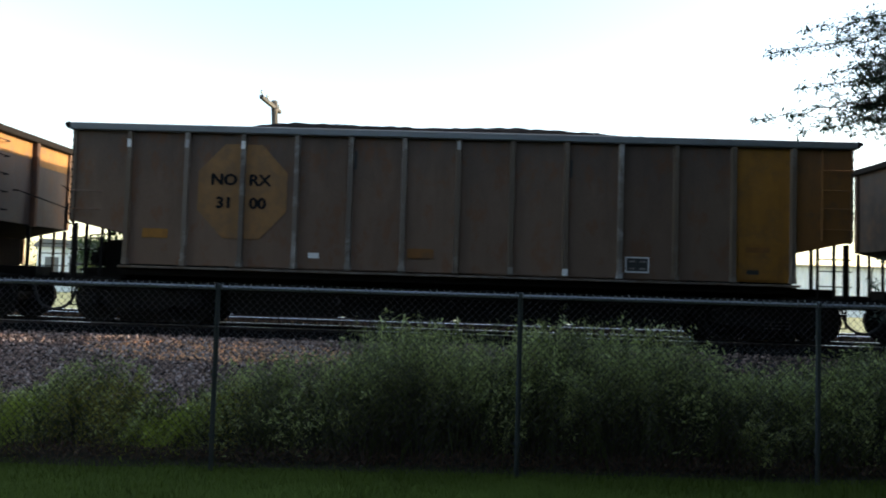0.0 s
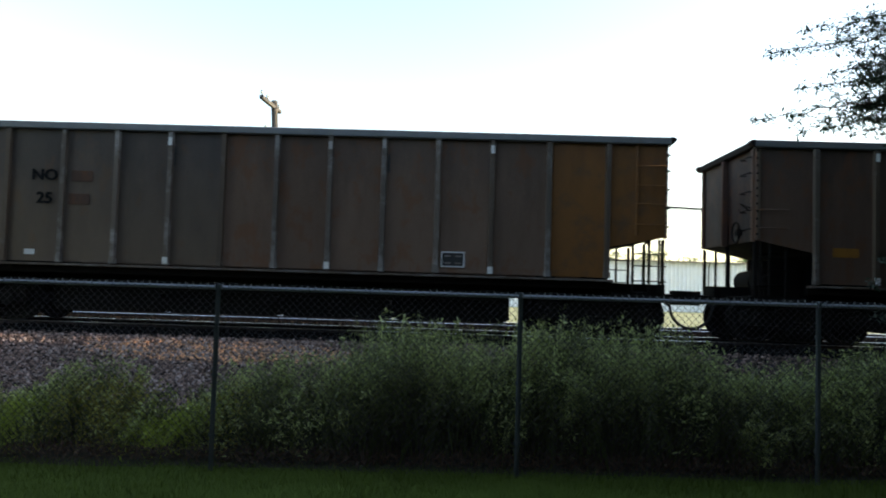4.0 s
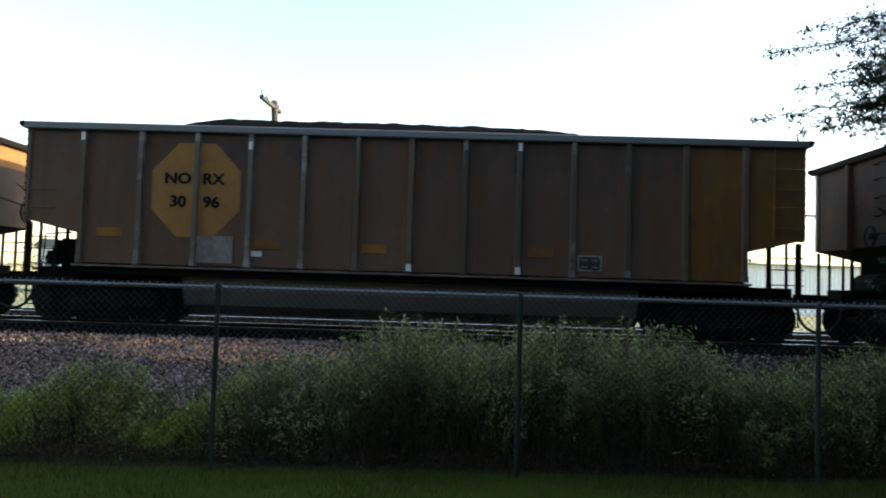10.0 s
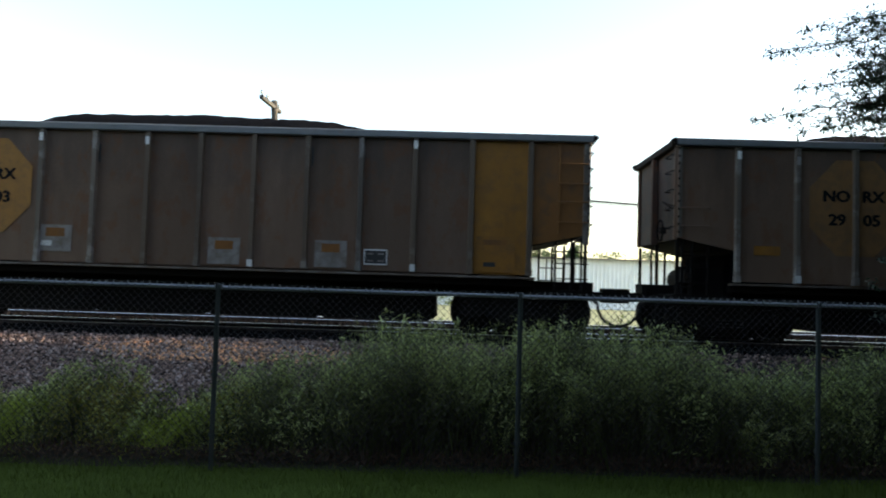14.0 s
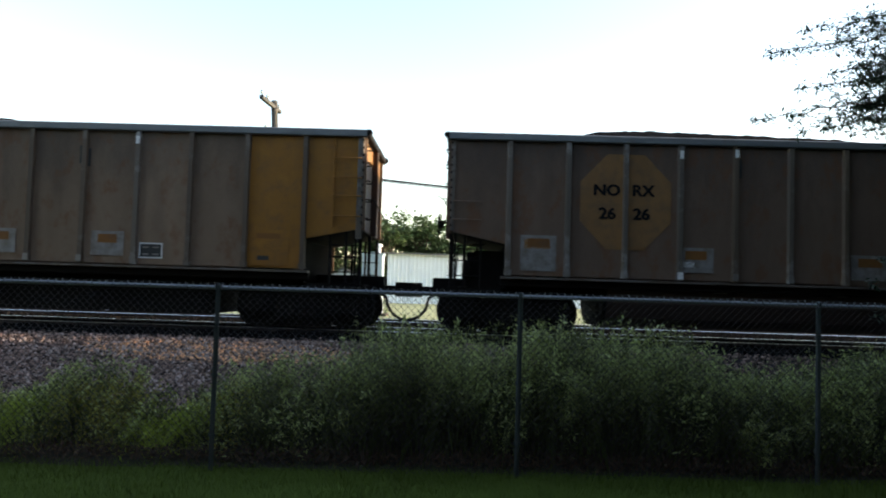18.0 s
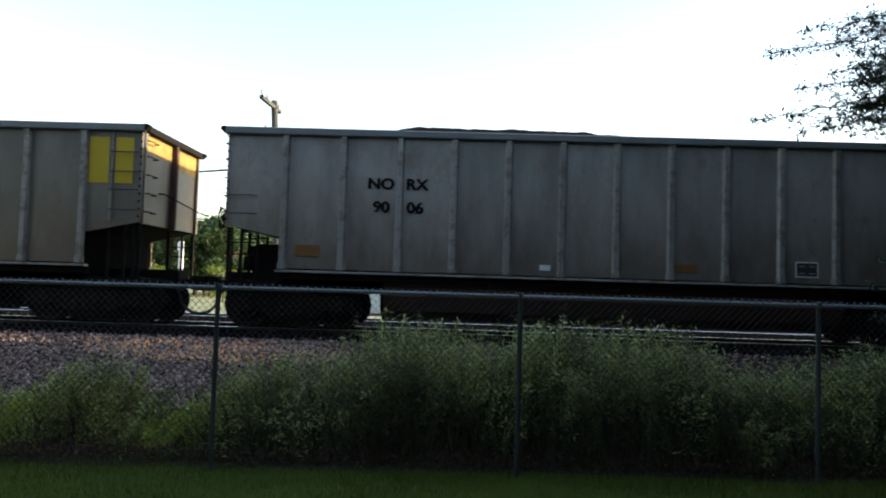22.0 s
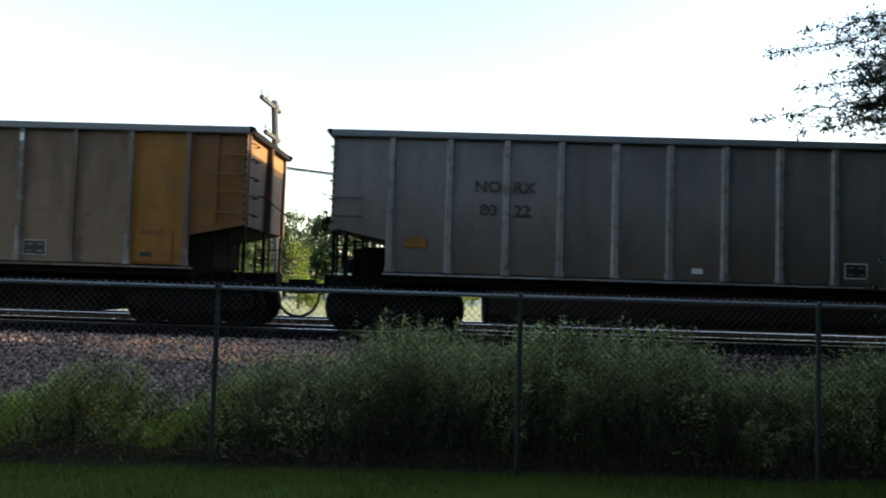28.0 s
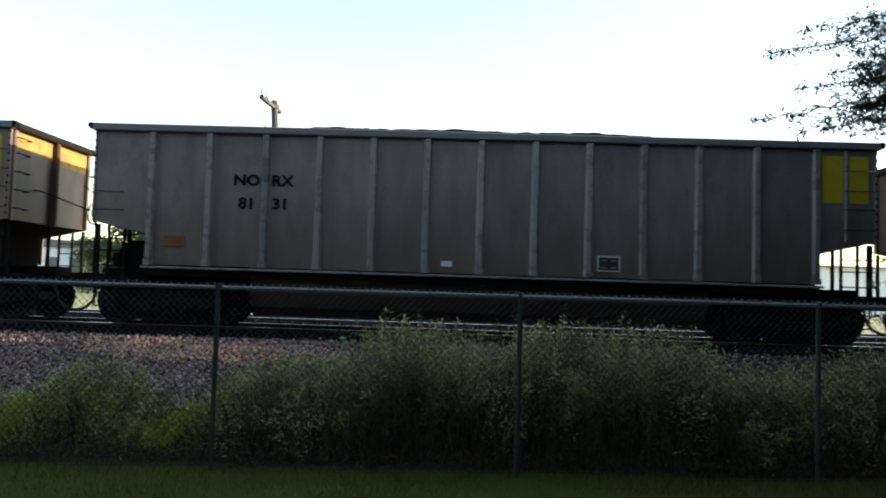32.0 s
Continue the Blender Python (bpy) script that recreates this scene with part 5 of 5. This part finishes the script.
        for i in (4, 8):
            for d in (-0.085, 0.085):
                if rng.random() < 0.7:
                    z = rng.uniform(2.95, 3.1)
                    plate(car, "stake_slot", RIBS[i] + d - 0.022, RIBS[i] + d + 0.022, z, z + 0.34, SIGN_BLACK)
    dx = 3.12 if A else spec.get("dx", 2.18)
    data_box(car, dx, dx + (0.44 if A else 0.42), 1.27, 1.56)
    if spec.get("block"):
        m = spec["block"]
        for x0, x1 in ((6.28, 6.66), (6.78, 7.12)):
            plate(car, "colour_block", x0, x1, 2.66, 3.53, m, "painted colour block beside the ladder")
    return car




def rect(x, z=1.66, mat=YELLOW):
    return (x, x + 0.48, z, z + 0.17, mat)


def patch(x, w=0.62, z=1.3, h=0.5):
    """A pale repainted patch with an orange stencil in it."""
    return [(x, x + w, z, z + h, SIGN_PALE), (x + 0.13, x + w - 0.13, z + h - 0.22, z + h - 0.06, OCHRE, 0.006)]


def tag_white(x, z=1.36):
    return (x, x + 0.2, z, z + 0.1, SIGN_WHITE)


def brown(tone, num="", right=(OCHRE, OCHRE), emblem=OCTA, marks=(), **more):
    paint = {"a": "dusty brown", "b": "dusty brown", "c": "pale dusty brown", "d": "dark brown", "e": "dark dusty brown"}[tone]
    mark = "yellow octagon" if emblem is OCTA else "dusty octagon" if emblem is OCTA_MID else "faded octagon" if emblem else "ribbed sides"
    bay = "yellow end bay" if right[0] is YELLOW else "orange-brown end bay" if right[0] is OCHRE else "traces of ochre"
    s = dict(kind="A", tone=tone, oct=emblem, label="%s coal hopper with %s and %s" % (paint, mark, bay), bays={12: right[0], 13: right[1]}, marks=[rect(-5.88)] + list(marks))
    if right[0] is YELLOW:
        s["marks"] += [(5.2, 5.92, 1.2, 1.86, YELLOW), (5.32, 5.76, 1.7, 1.8, OCHRE, 0.006), (5.34, 5.56, 1.3, 1.38, SIGN_BLACK, 0.006)]
    if num:
        s["text"] = ("NO", "RX", num[:2], num[2:])
    s.update(more)
    return s


def grey(tone, num="", block=LEMON, marks=(), **more):
    s = dict(kind="B", tone=tone, block=block, tub=TUB2, label="%s coal hopper with ribbed sides and %s ladder blocks" % ("dark grey" if tone == "d" else "weathered grey", "red" if block is RED else "yellow" if block is LEMON else "dull yellow"), marks=list(marks))
    if num:
        s["text"] = ("NO", "RX", num[:2], num[2:])
    s.update(more)
    return s


BARS = [(-4.42, 2.775), (-3.67, 2.775), (-4.4, 2.34), (-3.71, 2.34)]
REPAINTED = "open coal hopper with dusty brown sides and repainted grey bays"
CARS = {
    -1: brown("a", right=(OCHRE, OCHRE)),
    0: brown("b", "3100", (YELLOW, OCHRE), emblem=OCTA_MID, marks=[tag_white(-2.75), rect(-0.9, 1.42, OCHRE)]),
    1: brown("b", "2928", (YELLOW, OCHRE), None, shift=0.1, marks=[(-5.85, -5.6, 1.24, 1.38, LETTER_FADED), (-3.65, -3.3, 1.3, 1.36, LETTER_FADED), (-3.6, -3.25, 1.2, 1.26, LETTER_FADED), tag_white(-4.75, 1.24), tag_white(-2.85), rect(-3.75, 1.4, OCHRE)], label=REPAINTED),
    2: brown("d", "", (OCHRE_WORN, OCHRE_WORN), OCTA_TRACE, [(5.3, 5.9, 1.5, 1.8, OCHRE), (-4.8, -4.3, 1.8, 2.2, PATCH_DIM, 0.006), (-3.9, -3.45, 1.8, 2.2, PATCH_DIM, 0.006), tag_white(-2.8), rect(0.7, 1.44, OCHRE)], bars=BARS, new_ribs=(4,)),
    3: brown("b", "", (OCHRE, OCHRE), None, [tag_white(-4.7, 1.28)], text=("NO", "", "25", ""), bars=(BARS[1], BARS[3]), label=REPAINTED),
    4: brown("e", "", (OCHRE, OCHRE), OCTA_DIM, [tag_white(-1.2), rect(-1.3, 1.55, OCHRE), rect(1.8, 1.5, OCHRE)], bars=BARS),
    5: brown("b", "2786", (OCHRE, OCHRE), emblem=OCTA_MID, low=-0.09, marks=[tag_white(-2.85), rect(-2.9, 1.5, OCHRE), rect(0.3, 1.36, OCHRE)]),
    6: brown("d", "2525", (OCHRE_WORN, OCHRE_WORN), OCTA_TRACE, [tag_white(-2.7), rect(-1.7, 1.5, OCHRE), rect(0.3, 1.5, OCHRE), rect(2.2, 1.6, OCHRE)]),
    7: brown("b", "3032", (OCHRE, OCHRE), marks=[tag_white(-2.8, 1.4), rect(-2.75, 1.52, OCHRE), rect(-0.7, 1.46, OCHRE)], tub=1),
    8: brown("e", "3096", (OCHRE, OCHRE), marks=[(-4.05, -3.3, 1.22, 1.72, SIGN_PALE), tag_white(-2.95), rect(-2.9, 1.5, OCHRE), rect(-0.9, 1.48, YELLOW), rect(2.2, 1.5, OCHRE)], tub=1),
    9: grey("a", "8073", LEMON, patch(-5.95) + patch(-2.95) + patch(0.3) + patch(4.4) + patch(5.5)),
    10: grey("g", "9087", RED, [(-5.9, -5.3, 1.2, 1.5, OCHRE), tag_white(-1.4, 1.3), tag_white(5.6, 1.3)], dx=3.28),
    11: brown("b", "3003", (YELLOW, OCHRE), pale_corner=True, marks=patch(-5.95) + [tag_white(-2.95, 1.45)] + patch(-3.0, 0.62, 1.35) + patch(0.2, 0.6, 1.2) + patch(2.2, 0.6, 1.2)),
    12: brown("a", "2905", (OCHRE, OCHRE), emblem=OCTA_MID, marks=[tag_white(-2.8, 1.32)]),
    13: grey("d", "", GOLD, label="dark grey coal hopper with pale green spray paint on its side", marks=[rect(5.4, 1.62), tag_white(-0.6, 1.3), rect(3.3, 1.46, OCHRE), (5.35, 5.75, 1.18, 1.28, SIGN_WHITE)], new_ribs=(8,)),
    14: brown("c", "3188", (YELLOW, YELLOW), emblem=OCTA_MID, pale_corner=True, marks=patch(-5.95, 0.66, 1.25, 0.66) + [tag_white(-2.98, 1.42)] + patch(-3.05, 0.65, 1.3, 0.46) + patch(0.15, 0.62, 1.3, 0.46) + patch(2.2, 0.62, 1.3, 0.46)),
    15: brown("b", "2626", (YELLOW, OCHRE), emblem=OCTA_MID, marks=patch(-5.95, 0.66, 1.25, 0.66) + [tag_white(-2.95, 1.4)] + patch(-3.05, 0.65, 1.3, 0.46) + patch(0.1, 0.7, 1.25, 0.46) + patch(1.9, 0.7, 1.25, 0.46), tub=TUB2),
    16: brown("b", "3052", (OCHRE_WORN, OCHRE_WORN), emblem=OCTA_MID, marks=[tag_white(-2.75, 1.4), rect(-2.6, 1.55, OCHRE), rect(-0.6, 1.5, OCHRE)]),
    17: grey("e", "8135", LEMON, [(-5.9, -5.5, 1.62, 1.8, OCHRE), tag_white(-0.75, 1.26)]),
    18: grey("g", "9006", RED, [(-5.95, -5.5, 1.4, 1.6, OCHRE), tag_white(-1.4, 1.26), tag_white(5.5, 1.2), (1.0, 1.5, 1.32, 1.44, OCHRE)], dx=3.28),
    19: grey("a", "8305", LEMON, patch(-5.95, 0.7, 1.3, 0.6) + patch(-2.9, 0.72, 1.3, 0.5) + patch(0.3, 0.72, 1.3, 0.4) + patch(3.0, 0.76, 1.32, 0.4) + patch(5.4, 0.75, 1.4, 0.5) + [tag_white(-0.7, 1.26)]),
    20: brown("c", "2943", (YELLOW, OCHRE), emblem=OCTA_MID, marks=[tag_white(-2.85, 1.42), rect(-2.8, 1.5, OCHRE)]),
    21: grey("a", "8152", LEMON, [(-5.9, -5.45, 1.6, 1.78, YELLOW), tag_white(-0.7, 1.26)]),
    22: brown("c", "", (YELLOW, OCHRE), marks=[tag_white(-2.85, 1.4), rect(-2.8, 1.52, OCHRE)], text=("NO", "RX", "", "36"), bars=(BARS[2],)),
    23: grey("b", "8022", LEMON, [(-5.9, -5.5, 1.62, 1.8, YELLOW), tag_white(-0.6, 1.28), (5.4, 5.8, 1.5, 1.66, OCHRE)]),
    24: brown("d", "", (OCHRE, OCHRE), OCTA_TRACE, text=("NO", "RX", "", ""), marks=[rect(-2.9, 1.5, OCHRE), tag_white(-2.9, 1.34), rect(-0.9, 1.46, OCHRE), rect(2.1, 1.46, OCHRE)], bars=BARS[2:]),
    25: grey("c", "7102", LEMON, [(-5.9, -5.45, 1.62, 1.82, YELLOW), tag_white(-0.6, 1.3)], new_ribs=(5, 6), tub=FRAME),
    26: grey("b", "8131", LEMON, [(-5.9, -5.5, 1.5, 1.7, OCHRE), tag_white(-0.7, 1.28)]),
    27: brown("b", "", (OCHRE, OCHRE)),
}
for bay in (1, 2, 3):
    CARS[1]["bays"][bay] = GREY["a"]
for bay in (1, 2, 3, 4, 5):
    CARS[3]["bays"][bay] = GREY["d"]

# how far the train has run: seconds, metres
RUN = [(0, -7.232), (1, 5.795), (2, 18.752), (3, 31.69), (6, 70.854), (7, 83.89), (8, 96.9), (9, 109.95), (10, 123.08), (11, 136.25), (12, 149.42), (13, 162.517), (14, 175.58), (17, 215.192), (18, 228.33), (19, 241.42), (20, 254.57), (21, 267.82), (22, 281.06), (23, 294.22), (24, 307.32), (25, 320.43), (28, 359.968), (29, 373.06), (30, 386.15), (31, 399.36), (32, 413.02)]
TRAIN = {}


def build_train():
    for k, spec in CARS.items():
        TRAIN[k] = build_car(k, spec)
    # spray paint on one grey car
    car = TRAIN[13]
    blob = [(-0.15, -0.48), (0.1, -0.49), (0.3, -0.38), (0.37, -0.2), (0.33, -0.05), (0.43, 0.0), (0.3, 0.1), (0.31, 0.25), (0.2, 0.42), (0.0, 0.49), (-0.2, 0.46), (-0.33, 0.3), (-0.37, 0.1), (-0.33, 0.0), (-0.43, -0.1), (-0.43, -0.3), (-0.3, -0.42)]
    part("spray_paint", Shape().prism(blob, 1, -0.004, 0).mesh("spray_blob", SUNPAINT), car, "yellow-green spray-painted shape", (0.52, SIDE - 0.02, 1.66))
    part("spray_paint", Shape().box(-0.26, 0.22, -0.007, -0.0045, -0.045, 0.045).mesh("spray_bar", OCHRE), car, "", (0.48, SIDE - 0.02, 1.68))
    for i, (x, z, w) in enumerate(((1.45, 1.5, 0.22), (1.8, 1.78, 0.16), (2.3, 1.74, 0.18), (2.65, 1.6, 0.14), (2.35, 1.42, 0.22), (-2.3, 1.42, 0.18), (-2.65, 1.4, 0.16))):
        pts = [(w * math.cos(a * 0.52), 0, 0.18 * math.sin(a * 0.52)) for a in range(-1, 9)]
        part("spray_line", Shape().tube(pts, 0.011, 4).mesh("spray_line", SIGN_PALE), car, "", (x, SIDE - 0.018, z))


SUNPAINT = shade("spray_yellow_green", (0.33, 0.34, 0.15), 0.6, 0, scale=2.5, streak=0.4, rust=(0.2, 0.2, 0.1), rust_amount=0.5)


# ---- build ----
build_ground()
build_track(TRACK_Y, 150)
build_track(TRACK2_Y, 150)
build_fence()
build_poles()
build_shed()
build_beyond()
build_far_trees()
build_near_tree()
build_train()
build_weeds()
build_stones()


def run_at(t):
    return float(np.interp(t, [r[0] for r in RUN], [r[1] for r in RUN]))


def motions():
    for k, car in TRAIN.items():
        walk(car, [(t, pose(k * PITCH - s - 7.302, TRACK_Y, RAIL_Z)) for t, s in RUN])
    # wheels roll while their car is near the view
    for w, a, k in WHEELSETS:
        ta = (k * PITCH + 7.232 - 22) / 13.15
        tb = (k * PITCH + 7.232 + 10) / 13.15
        times = [0.0] + [t for t in np.arange(max(0.1, round(ta, 1)), min(31.95, tb), 1 / 30)] + [32.0]
        rows = []
        ang, last = 0.0, run_at(times[0])
        for i, t in enumerate(times):
            s = run_at(t)
            turn = (s - last) / 0.457
            ang -= turn if 0 < i < len(times) - 1 and t - times[i - 1] < 0.06 else 0.0
            last = s
            rows.append((t, Matrix.LocRotScale((a, 0, 0.457), Euler((0, ang, 0)), None)))
        walk(w, rows)


motions()
